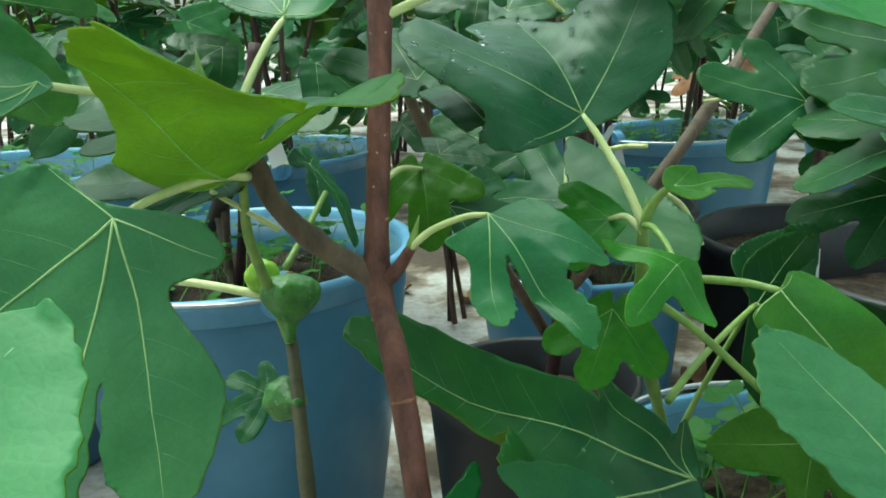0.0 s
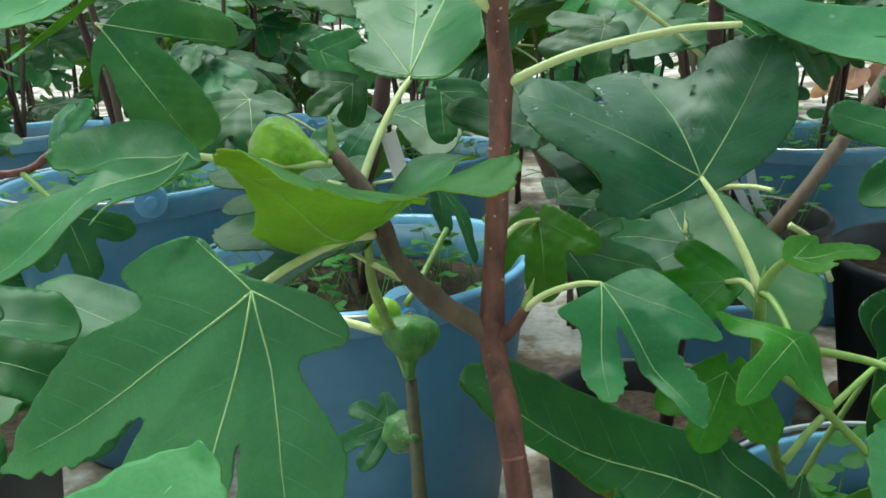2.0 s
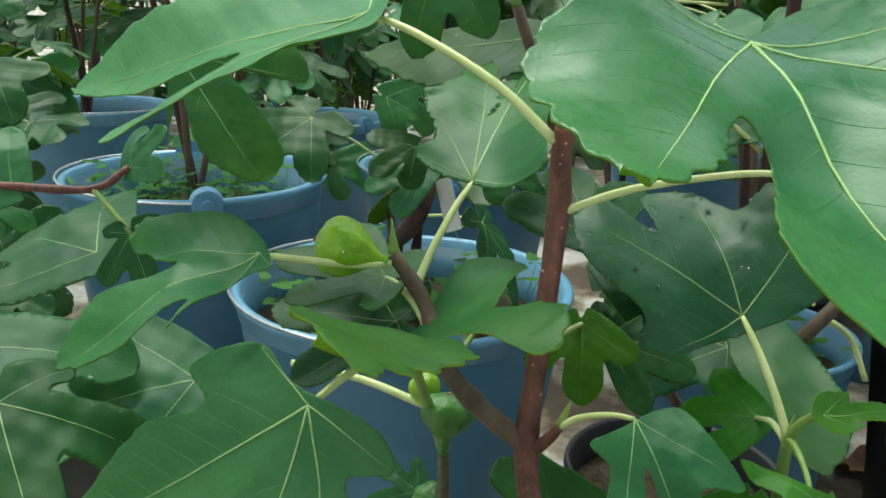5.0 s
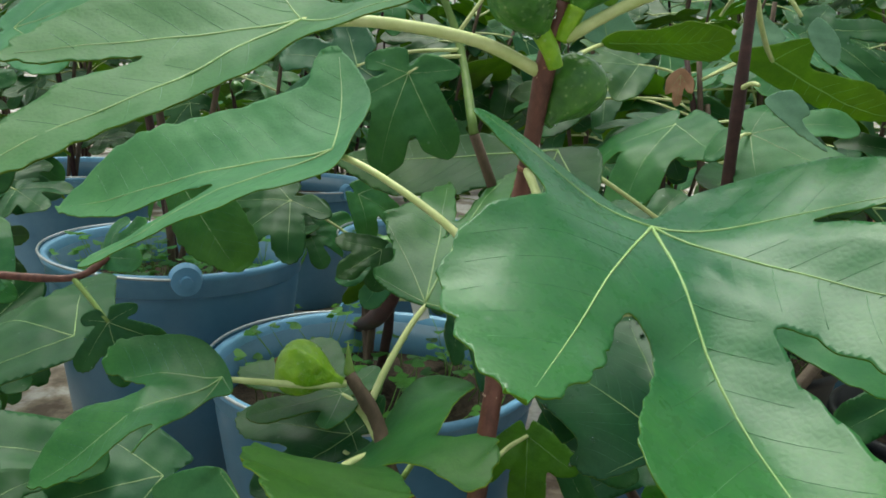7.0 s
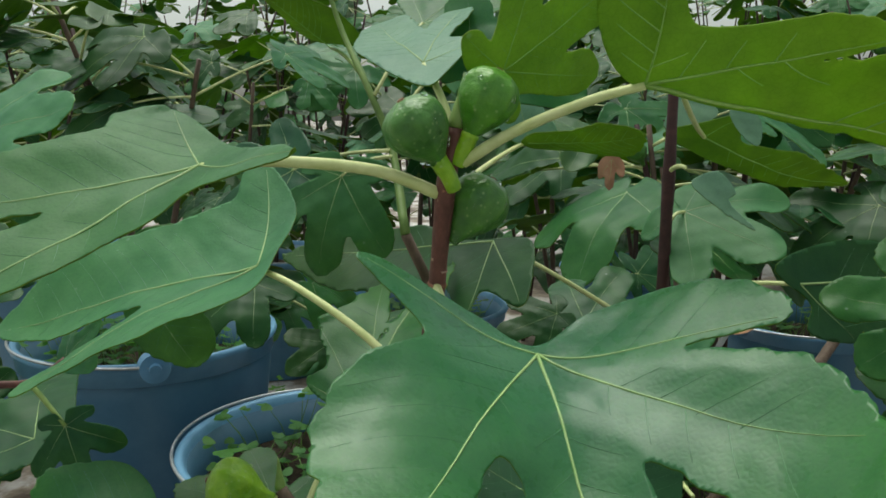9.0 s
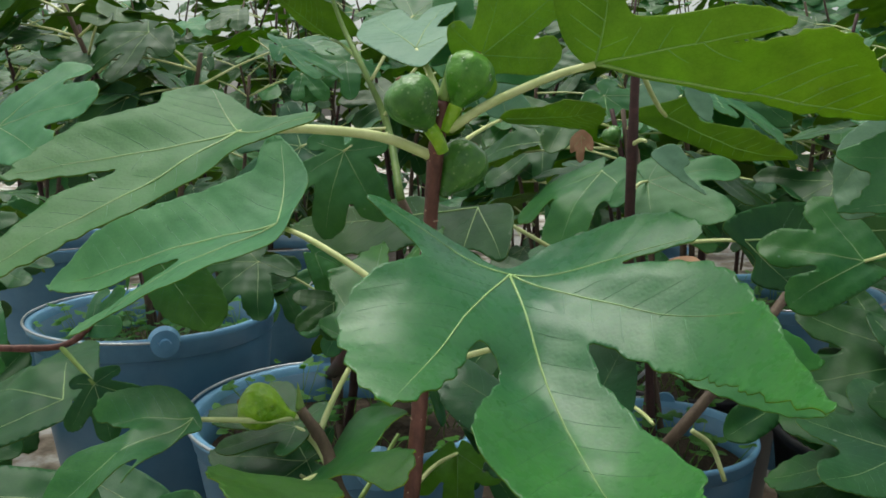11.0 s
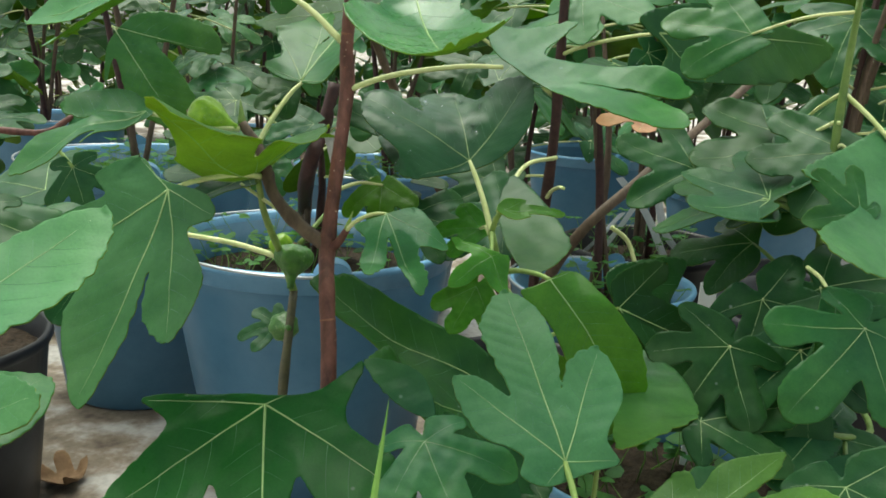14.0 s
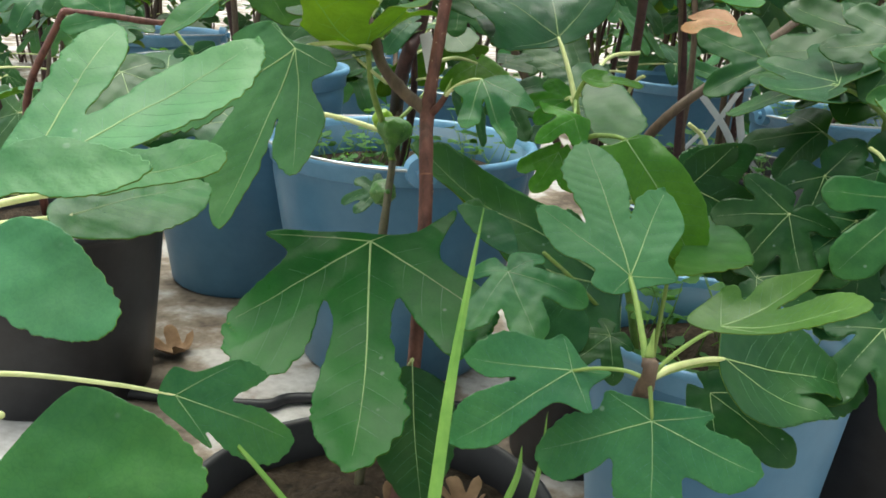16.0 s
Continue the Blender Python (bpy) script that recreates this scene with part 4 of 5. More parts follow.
lobed_leaf(bush, (0.118, 0.134, 0.408), (-0.740, -0.501, -0.448), (0.038, -0.697, 0.716), [(1, -110, 21, 0), (0, -83, 23, -1), (0, -61, 43, 4), (1, -37, 59, 6), (0, -26, 48, 2), (0, -22, 30, 1), (0, -14, 63, -0), (1, -0, 77, -5), (0, 12, 60, -5), (0, 18, 36, -2), (0, 33, 20, -1), (1, 79, 26, 1), (0, 100, 14, 0), (1, 145, 21, -0), (0, 164, 9, 0)], "mid", TIP, stalk=SHOOT, thin=0.0011)
lobed_leaf(bush, (0.163, 0.123, 0.392), (0.129, -0.488, -0.863), (-0.251, -0.858, 0.448), [(0, -134, 19, -0), (1, -122, 29, -1), (0, -101, 30, -2), (0, -91, 50, -6), (1, -74, 72, -12), (0, -58, 65, -8), (0, -50, 42, -3), (0, -47, 30, -2), (0, -26, 45, -2), (1, 0, 58, -2), (0, 20, 43, -1), (0, 31, 32, -1), (0, 48, 51, -3), (1, 66, 59, -6), (0, 78, 48, -5), (0, 87, 27, -1), (1, 98, 32, -2), (0, 117, 19, -0)], "mid", TIP, stalk=SHOOT, thin=0.0011)
lobed_leaf(bush, (0.191, 0.146, 0.442), (0.953, -0.230, 0.196), (-0.276, -0.401, 0.874), [(0, 179, 17, 1), (1, 99, 25, 2), (0, 79, 27, 3), (0, 67, 22, -1), (0, 60, 39, 3), (1, 39, 59, 7), (0, 33, 50, 4), (0, 30, 30, -1), (0, 17, 57, 10), (1, 0, 72, 19), (0, -10, 62, 20), (1, -13, 34, 6)], "fresh", TIP, thin=0.0011, stalk=SHOOT)
leaf(bush, (0.199, 0.179, 0.41), (0.753, 0.596, -0.278), (0.604, -0.459, 0.652), [(-24, 0.073, 0.012), (0, 0.114, 0)], "old", TIP, cells=60)

# ---- the low bush whose leaves come close ----
near = thing("fig_tree", (-0.34, -0.02, 0.24), "low fig bush with large pale green leaves", "fig tree", "fig trees")
tube("stem", [(-0.34, -0.02, 0.23), (-0.30, 0.0, 0.36), (-0.26, 0.0, 0.47)], (0.006, 0.004), BARK_GREY, near, "", 9, 5, 0.04, 15)
lobed_leaf(near, (-0.131, 0.019, 0.505), (0.471, 0.693, 0.546), (0.017, -0.626, 0.780), [(1, 33, 118, -6), (0, 25, 97, -7), (0, 18, 50, -3), (0, 10, 107, -14), (1, 0, 142, -16), (0, -9, 128, -14), (0, -17, 104, -10), (0, -22, 63, -4), (0, -40, 25, 1), (0, 119, 14, 1), (0, 49, 55, 2), (0, 41, 95, 1)], "bloom", (-0.26, 0, 0.47))
lobed_leaf(near, (-0.081, -0.066, 0.534), (0.911, 0.394, 0.119), (0.157, -0.599, 0.785), [(0, 31, 20, -0), (0, 24, 38, -1), (1, 0, 68, -2), (0, -11, 57, -1), (0, -17, 42, -1), (0, -20, 27, -0), (0, -55, 17, -0)], "bloom", (-0.27, -0.02, 0.45))
lobed_leaf(near, (-0.054, -0.082, 0.458), (0.977, 0.136, -0.167), (0.212, -0.742, 0.636), [(0, 36, 25, 0), (0, 18, 48, 0), (0, 9, 62, 0), (1, 0, 75, 0), (0, -8, 76, 0), (0, -19, 51, 0), (0, -24, 44, 0), (0, -31, 46, 0), (1, -41, 54, 0), (0, -78, 31, 0)], "mid", (-0.29, 0, 0.4))
lobed_leaf(near, (-0.068, 0.041, 0.402), (0.888, 0.282, -0.363), (0.438, -0.760, 0.481), [(0, -137, 9, 0), (0, 119, 14, -0), (0, 72, 15, 0), (1, 51, 36, -2), (0, 33, 46, -7), (0, 16, 28, -4), (0, 11, 46, -12), (1, 0, 65, -24), (0, -15, 61, -21), (0, -25, 42, -9), (0, -28, 23, -2), (1, -34, 33, -5), (0, -55, 16, -1)], "mid", (-0.16, 0, 0.415), thin=0.0012)
lobed_leaf(near, (-0.076, -0.000, 0.518), (0.915, 0.325, 0.239), (0.016, -0.622, 0.783), [(0, 63, 19, -0), (0, 29, 28, 0), (0, 20, 44, 0), (1, 0, 59, 3), (0, -10, 55, 3), (0, -21, 22, 1), (0, -62, 6, 0)], "bloom", (-0.24, 0.0, 0.46))
lobed_leaf(near, (-0.094, -0.048, 0.510), (0.965, -0.070, -0.254), (0.100, -0.796, 0.597), [(0, 35, 17, -0), (0, 24, 38, -0), (1, -0, 72, -0), (0, -8, 75, -0), (0, -17, 64, -0), (0, -30, 44, -0), (0, -53, 17, -0)], "bloom", (-0.28, 0.0, 0.44))
lobed_leaf(near, (-0.134, 0.058, 0.483), (0.533, 0.814, 0.230), (0.231, -0.402, 0.886), [(0, -140, 14, -1), (0, -60, 32, -2), (0, -25, 60, -8), (1, 0, 76, -14), (0, 16, 55, -8), (0, 40, 28, -3), (0, 120, 14, 0)], "mid", (-0.27, 0.0, 0.45))

# ---- the plant with green stems ----
side_tree = thing("fig_tree", (0.44, 0.60, 0.365), "fig plant with long yellow-green stems in a black pot", "fig tree", "fig trees")
tube("stem", [(0.44, 0.64, 0.36), (0.37, 0.56, 0.375), (0.287, 0.462, 0.408), (0.311, 0.444, 0.464), (0.316, 0.46, 0.53), (0.322, 0.477, 0.625), (0.325, 0.48, 0.69)], (0.0042, 0.0024), STEM_GREEN, side_tree, "", 9, 6, 0.03, 16, [(0.3, 0.25), (0.55, 0.25), (0.8, 0.2)])
tube("petiole", [(0.37, 0.56, 0.375), (0.36, 0.42, 0.38), (0.302, 0.365, 0.40), (0.292, 0.42, 0.403), (0.289, 0.47, 0.405)], (0.0026, 0.0020), STEM_GREEN, side_tree, "", 8, 5)
leaf(side_tree, (0.272, 0.439, 0.544), (-0.45, 0.75, -0.02), (-0.25, -0.35, 0.9), [(0, 0.105, 0.0), (42, 0.09, -0.01), (-44, 0.085, -0.01), (100, 0.045, 0.0)], "old", (0.318, 0.455, 0.515), stalk=STEM_GREEN, cells=60)
leaf(side_tree, (0.276, 0.501, 0.498), (-0.75, 0.3, -0.25), (-0.2, -0.6, 0.75), [(0, 0.07, 0.0), (45, 0.055, -0.01), (-48, 0.05, -0.01)], "old", (0.311, 0.446, 0.466), stalk=STEM_GREEN, cells=60)
leaf(side_tree, (0.272, 0.446, 0.545), (-0.903, 0.393, 0.174), (0.01, -0.385, 0.923), [(-61, 0.077, -0.005), (0, 0.067, 0), (63, 0.076, 0.017)], "old", (0.313, 0.463, 0.53), stalk=STEM_GREEN, cells=60)
leaf(side_tree, (0.278, 0.37, 0.727), (-0.958, -0.243, -0.154), (0.094, -0.769, 0.632), [(-28, 0.078, -0.004), (0, 0.086, -0), (11, 0.054, -0.007)], "bloom", (0.325, 0.48, 0.69), cells=60)

# ---- the tree with the upright brown trunk ----
back_tree = thing("fig_tree", (0.08, 0.72, 0.24), "fig tree with slim brown trunk and drooping leaves", "fig tree", "fig trees")
tube("trunk", [(0.08, 0.72, 0.23), (0.092, 0.66, 0.42), (0.103, 0.64, 0.56), (0.105, 0.63, 0.70), (0.108, 0.64, 0.84)], (0.0064, 0.0038), BARK_DARK, back_tree, "", 10, 6, 0.03, 18, [(0.4, 0.15), (0.6, 0.2), (0.8, 0.2)])
tube("branch", [(0.085, 0.70, 0.36), (0.133, 0.60, 0.47), (0.20, 0.66, 0.53), (0.298, 0.798, 0.605), (0.36, 0.86, 0.66)], (0.0058, 0.0042), BARK_GREY, back_tree, "", 9, 6, 0.03, 19, [(0.5, 0.15)])
shared_leaf(back_tree, (-0.174, 0.724, 0.552), (-0.946, -0.239, -0.22), (-0.013, -0.648, 0.762), 0.06, 0, "old", None)
shared_leaf(back_tree, (0.121, 0.661, 0.7), (0.738, -0.598, -0.312), (-0.152, -0.598, 0.787), 0.0896, 4, "bloom", (0.105, 0.635, 0.69))
shared_leaf(tree, (-0.011, 0.406, 0.798), (0.719, 0.383, 0.58), (-0.035, -0.813, 0.581), 0.0662, 3, "mid", (-0.006, 0.34, 0.77))
shared_leaf(back_tree, (-0.504, 0.639, 0.754), (0.967, -0.024, 0.253), (-0.205, -0.666, 0.718), 0.12, 6, "bloom", None)
shared_leaf(tree, (-0.014, 0.415, 0.54), (0.108, -0.688, -0.717), (0.034, -0.719, 0.695), 0.0423, 3, "young", (-0.031, 0.345, 0.545))
shared_leaf(tree, (-0.258, 0.444, 0.463), (-0.832, -0.545, -0.101), (0.222, -0.493, 0.841), 0.0952, 0, "old", None)
shared_leaf(back_tree, (-0.369, 0.378, 0.5), (0.845, -0.347, -0.407), (0.278, -0.365, 0.888), 0.106, 6, "old", None)
shared_leaf(back_tree, (0.055, 0.597, 0.517), (-0.903, 0.338, 0.264), (-0.026, -0.658, 0.752), 0.0753, 4, "old", (0.1, 0.65, 0.52))
shared_leaf(shoot, (0.074, 0.509, 0.498), (-0.871, 0.492, 0.022), (-0.278, -0.528, 0.803), 0.0837, 1, "old", None)
shared_leaf(bush, (0.06, 0.234, 0.424), (0.482, -0.738, -0.472), (0.062, -0.508, 0.859), 0.0614, 4, "mid", None)
shared_leaf(side_tree, (0.328, 0.557, 0.575), (-0.959, -0.225, -0.175), (-0.014, -0.577, 0.817), 0.11, 6, "old", (0.32, 0.47, 0.6))
shared_leaf(side_tree, (0.309, 0.372, 0.487), (0.68, -0.273, -0.68), (0.192, -0.829, 0.525), 0.0468, 3, "mid", (0.3, 0.42, 0.5))
shared_leaf(near, (-0.266, 0.284, 0.524), (0.592, -0.537, -0.601), (0.378, -0.473, 0.796), 0.0782, 4, "old", None)
shared_leaf(back_tree, (-0.479, 0.664, 0.465), (-0.972, 0.232, 0.037), (-0.068, -0.429, 0.901), 0.15, 3, "old", None)
shared_leaf(back_tree, (0.026, 0.589, 0.63), (-0.908, -0.238, -0.344), (-0.109, -0.659, 0.744), 0.0487, 4, "old", None)
shared_leaf(back_tree, (0.046, 0.631, 0.614), (0.412, 0.739, 0.533), (0.017, -0.591, 0.806), 0.0729, 0, "old", None)
shared_leaf(back_tree, (0.016, 0.369, 0.568), (0.3, 0.872, 0.386), (0.151, -0.444, 0.883), 0.0566, 0, "old", None)
shared_leaf(back_tree, (-0.015, 0.449, 0.581), (-0.369, 0.714, 0.595), (0.108, -0.603, 0.791), 0.0624, 3, "old", None)
shared_leaf(back_tree, (0.229, 0.541, 0.55), (-0.946, 0.191, 0.263), (0.061, -0.691, 0.72), 0.0718, 4, "old", (0.2, 0.66, 0.54))
shared_leaf(side_tree, (0.303, 0.541, 0.583), (0.985, 0.151, -0.084), (0.163, -0.647, 0.745), 0.0757, 7, "old", (0.32, 0.48, 0.62))
shared_leaf(side_tree, (0.254, 0.489, 0.662), (-0.973, 0.171, 0.157), (-0.017, -0.727, 0.687), 0.0691, 0, "mid", (0.325, 0.48, 0.68))
shared_leaf(side_tree, (0.255, 0.521, 0.539), (0.858, 0.355, 0.37), (-0.051, -0.659, 0.751), 0.0738, 6, "old", (0.32, 0.48, 0.6))
shared_leaf(side_tree, (0.353, 0.754, 0.549), (-0.895, 0.404, 0.188), (-0.158, -0.682, 0.714), 0.0572, 6, "old", None)
shared_leaf(back_tree, (-0.213, 0.725, 0.617), (0.844, 0.262, -0.468), (0.517, -0.629, 0.581), 0.0545, 3, "mid", None)
shared_leaf(back_tree, (-0.101, 0.675, 0.582), (0.794, -0.153, -0.588), (0.301, -0.742, 0.6), 0.0541, 0, "old", None)
shared_leaf(back_tree, (-0.15, 0.586, 0.599), (-0.601, -0.712, -0.363), (0.231, -0.589, 0.774), 0.0421, 0, "old", None)
shared_leaf(shoot, (-0.005, 0.49, 0.535), (0.583, 0.782, 0.219), (0.202, -0.401, 0.894), 0.0343, 0, "old", None)
shared_leaf(shoot, (-0.002, 0.482, 0.506), (0.944, 0.084, -0.319), (0.305, -0.593, 0.746), 0.0595, 4, "old", None)
shared_leaf(tree, (-0.105, 0.428, 0.415), (-0.938, -0.228, -0.262), (-0.061, -0.634, 0.771), 0.036, 7, "old", None)
shared_leaf(shoot, (0.07, 0.363, 0.523), (-0.993, 0.1, -0.066), (-0.111, -0.564, 0.818), 0.0351, 0, "young", (0.08, 0.342, 0.522))
shared_leaf(shoot, (0.07, 0.354, 0.484), (-0.373, -0.492, -0.786), (-0.246, -0.765, 0.595), 0.0385, 6, "young", None)
leaf(back_tree, (0.209, 0.91, 0.569), (-0.832, -0.54, -0.124), (0.24, -0.554, 0.797), [(0, 0.0794, 0), (38, 0.0556, 0.00953), (-30, 0.0595, -0.00794)], "dead", None, cells=30, under=TOP["dead"])
leaf(back_tree, (0.063, 0.636, 0.742), (-0.067, -0.179, -0.982), (-0.066, -0.981, 0.183), [(0, 0.0238, 0), (38, 0.0166, 0.00285), (-30, 0.0178, -0.00238)], "dead", None, cells=30, under=TOP["dead"])
leaf(back_tree, (0.618, 1.993, 0.476), (-0.802, -0.317, -0.507), (-0.203, -0.653, 0.729), [(0, 0.125, 0), (38, 0.0873, 0.015), (-30, 0.0935, -0.0125)], "dead", None, cells=30, under=TOP["dead"])
leaf(back_tree, (0.677, 2.015, 0.479), (0.433, -0.405, -0.805), (-0.04, -0.901, 0.431), [(0, 0.111, 0), (38, 0.0777, 0.0133), (-30, 0.0833, -0.0111)], "dead", None, cells=30, under=TOP["dead"])
leaf(side_tree, (0.508, 0.962, 0.317), (-0.338, -0.255, -0.906), (-0.513, -0.757, 0.405), [(0, 0.0562, 0), (38, 0.0394, 0.00675), (-30, 0.0422, -0.00562)], "dead", None, cells=30, under=TOP["dead"])
leaf(side_tree, (0.361, 0.436, 0.457), (-0.893, -0.249, -0.375), (-0.179, -0.568, 0.803), [(0, 0.00978, 0), (38, 0.00684, 0.00117), (-30, 0.00733, -0.000978)], "dead", None, cells=30, under=TOP["dead"])
shared_leaf(side_tree, (0.314, 0.379, 0.392), (0.962, 0.114, -0.247), (0.267, -0.564, 0.781), 0.0526, 4, "old", None)
shared_leaf(side_tree, (0.225, 0.329, 0.413), (0.937, 0.334, 0.102), (0.081, -0.492, 0.867), 0.0718, 4, "old", None)
shared_leaf(side_tree, (0.319, 0.384, 0.548), (-0.766, 0.244, 0.595), (0.183, -0.805, 0.565), 0.0413, 4, "mid", None)
shared_leaf(side_tree, (0.329, 0.381, 0.483), (-0.486, -0.565, -0.667), (-0.252, -0.64, 0.726), 0.0649, 0, "old", None)
shared_leaf(side_tree, (0.302, 0.348, 0.406), (-0.999, -0.037, 0.024), (0.04, -0.516, 0.856), 0.0713, 3, "old", None)
shared_leaf(side_tree, (0.328, 0.466, 0.58), (-0.982, 0.061, -0.178), (-0.176, -0.633, 0.754), 0.0726, 6, "old", (0.319, 0.47, 0.58))
shared_leaf(side_tree, (0.282, 0.438, 0.753), (-0.926, 0.037, -0.375), (-0.295, -0.693, 0.658), 0.0701, 5, "bloom", (0.325, 0.48, 0.69))
shared_leaf(bush, (0.297, 0.262, 0.412), (0.216, -0.739, -0.638), (-0.12, -0.669, 0.733), 0.073, 5, "old", None)
shared_leaf(bush, (0.198, 0.226, 0.365), (0.861, -0.275, -0.427), (0.182, -0.616, 0.766), 0.0645, 0, "old", None)
shared_leaf(bush, (0.13, 0.258, 0.38), (-0.66, -0.574, -0.484), (-0.047, -0.612, 0.79), 0.0387, 4, "old", None)

lobed_leaf(side_tree, (0.191, 0.572, 0.662), (0.889, 0.459, -0.003), (0.430, -0.831, 0.352), [(0, 149, 23, 1), (0, 43, 41, 1), (0, 13, 97, -2), (1, 0, 195, -17), (0, -13, 152, -15), (1, -48, 58, -2), (0, -92, 33, 0), (0, -67, 16, -1)], "old", (0.104, 0.632, 0.64), stalk=PETIOLE, cells=60)
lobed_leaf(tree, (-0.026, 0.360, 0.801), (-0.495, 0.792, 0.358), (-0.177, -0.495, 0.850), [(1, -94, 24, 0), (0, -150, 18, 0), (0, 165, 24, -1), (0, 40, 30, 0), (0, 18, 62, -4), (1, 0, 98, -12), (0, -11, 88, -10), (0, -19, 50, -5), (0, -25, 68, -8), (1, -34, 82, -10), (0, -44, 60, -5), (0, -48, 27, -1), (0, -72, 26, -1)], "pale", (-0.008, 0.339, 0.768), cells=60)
lobed_leaf(back_tree, (-0.019, 0.565, 0.687), (-0.921, 0.349, -0.174), (-0.347, -0.534, 0.771), [(0, -10, 23, 0), (0, -18, 79, 2), (1, -0, 192, 10), (0, 15, 137, 2), (0, 32, 82, 0), (0, 46, 49, -0), (1, 91, 73, 1), (0, 98, 49, 1), (1, 123, 79, 2), (0, 143, 53, 2), (0, 178, 28, 0)], "old", (0.1, 0.64, 0.6), cells=60)
lobed_leaf(back_tree, (-0.396, 0.687, 0.652), (0.599, -0.043, -0.800), (0.533, -0.724, 0.438), [(0, -44, 20, -0), (1, -38, 73, -0), (0, -29, 38, -0), (0, -19, 98, -2), (1, -0, 137, -6), (0, 13, 131, -6), (0, 24, 88, -3), (0, 42, 49, -1), (1, 49, 119, -4), (0, 67, 106, -2), (0, 91, 38, -0)], "mid", (-0.5, 0.95, 0.6), cells=60)
lobed_leaf(shoot, (0.171, 0.455, 0.448), (0.927, 0.119, -0.357), (0.325, -0.731, 0.601), [(0, 127, 27, -0), (1, 69, 60, 0), (0, 54, 79, -1), (0, 18, 45, -1), (0, 14, 93, -3), (1, 0, 128, -4), (0, -15, 111, -3), (0, -31, 74, -1), (0, -40, 31, -0)], "old", (0.13, 0.46, 0.36), stalk=SHOOT, cells=60)
lobed_leaf(side_tree, (0.279, 0.471, 0.539), (-0.767, 0.638, -0.068), (-0.440, -0.447, 0.779), [(0, -43, 33, 0), (0, -21, 88, -1), (1, -0, 79, -3), (0, 19, 56, -1), (0, 49, 17, 0)], "old", (0.318, 0.46, 0.52), stalk=STEM_GREEN, cells=60)
lobed_leaf(bush, (0.166, 0.361, 0.440), (0.530, -0.832, -0.166), (-0.112, -0.262, 0.958), [(0, 80, 16, 1), (0, 30, 47, 3), (1, 0, 96, 16), (0, -15, 114, 25), (0, -30, 147, 45)], "mid", (0.16, 0.34, 0.30), stalk=SHOOT, cells=60)
lobed_leaf(bush, (0.205, 0.219, 0.390), (0.933, 0.302, -0.195), (0.336, -0.541, 0.771), [(0, 29, 28, -0), (0, 13, 90, -0), (1, 0, 94, -1), (0, -21, 67, 0), (0, -42, 21, -0)], "old", TIP, stalk=SHOOT, cells=60)
lobed_leaf(shoot, (0.085, 0.243, 0.366), (-0.294, 0.631, 0.718), (-0.038, -0.758, 0.651), [(0, 16, 50, -0), (1, 0, 73, 0), (0, -21, 53, 0), (0, -62, 41, 0), (0, -99, 27, -0), (0, 61, 17, 0)], "old", (0.13, 0.43, 0.3), stalk=SHOOT, cells=60)
lobed_leaf(shoot, (0.079, 0.261, 0.432), (-0.932, 0.177, 0.316), (0.115, -0.682, 0.722), [(0, -14, 38, -0), (1, 0, 71, -1), (0, 20, 44, -0), (0, 41, 19, 0)], "old", (0.13, 0.43, 0.31), stalk=SHOOT, cells=60)
lobed_leaf(tree, (0.003, 0.212, 0.359), (0.262, -0.559, -0.787), (0.128, -0.788, 0.602), [(0, -58, 10, 0), (0, -28, 62, 1), (1, 0, 98, 0), (0, 24, 65, -1), (0, 48, 30, 0)], "old", (-0.02, 0.25, 0.30), cells=60)
lobed_leaf(back_tree, (0.120, 0.509, 0.532), (-0.093, -0.818, -0.568), (-0.064, -0.565, 0.823), [(0, -102, 45, -1), (0, -45, 65, 5), (1, 0, 131, 38), (0, 14, 76, 11)], "old", (0.1, 0.64, 0.5), cells=60)
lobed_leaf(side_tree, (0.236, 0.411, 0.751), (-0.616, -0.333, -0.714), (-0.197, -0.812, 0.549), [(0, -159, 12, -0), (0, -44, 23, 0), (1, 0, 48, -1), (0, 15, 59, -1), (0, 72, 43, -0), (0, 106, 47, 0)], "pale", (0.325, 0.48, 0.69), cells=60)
lobed_leaf(side_tree, (0.382, 0.426, 0.550), (-0.956, -0.282, 0.084), (0.240, -0.579, 0.779), [(0, -79, 68, 3), (0, -36, 73, 3), (1, 0, 111, 16), (0, 2, 70, 6), (0, 14, 75, 8), (1, 28, 152, 39), (0, 36, 182, 58), (0, 41, 152, 39), (0, 48, 109, 19)], "bloom", (0.325, 0.48, 0.62), cells=60)
lobed_leaf(side_tree, (0.316, 0.319, 0.387), (0.335, -0.539, -0.773), (-0.009, -0.822, 0.569), [(0, -126, 21, -0), (0, -29, 36, -0), (1, -0, 67, -1), (0, 47, 53, -0), (0, 101, 37, 0)], "old", (0.36, 0.5, 0.375), stalk=STEM_GREEN, cells=60)
lobed_leaf(back_tree, (0.141, 0.730, 0.757), (0.794, 0.433, -0.427), (-0.031, 0.730, 0.683), [(0, 147, 35, 1), (0, -123, 17, 1), (1, -77, 36, 0), (0, -24, 33, 1), (0, -17, 60, 5), (0, -14, 101, 12), (1, 0, 188, 47), (0, 8, 132, 24), (0, 20, 59, 5), (0, 83, 20, 0)], "mid", (0.107, 0.638, 0.815), lift=-0.0008, side_r=0.0014, cells=60, sag=-0.01, thin=0.0022)
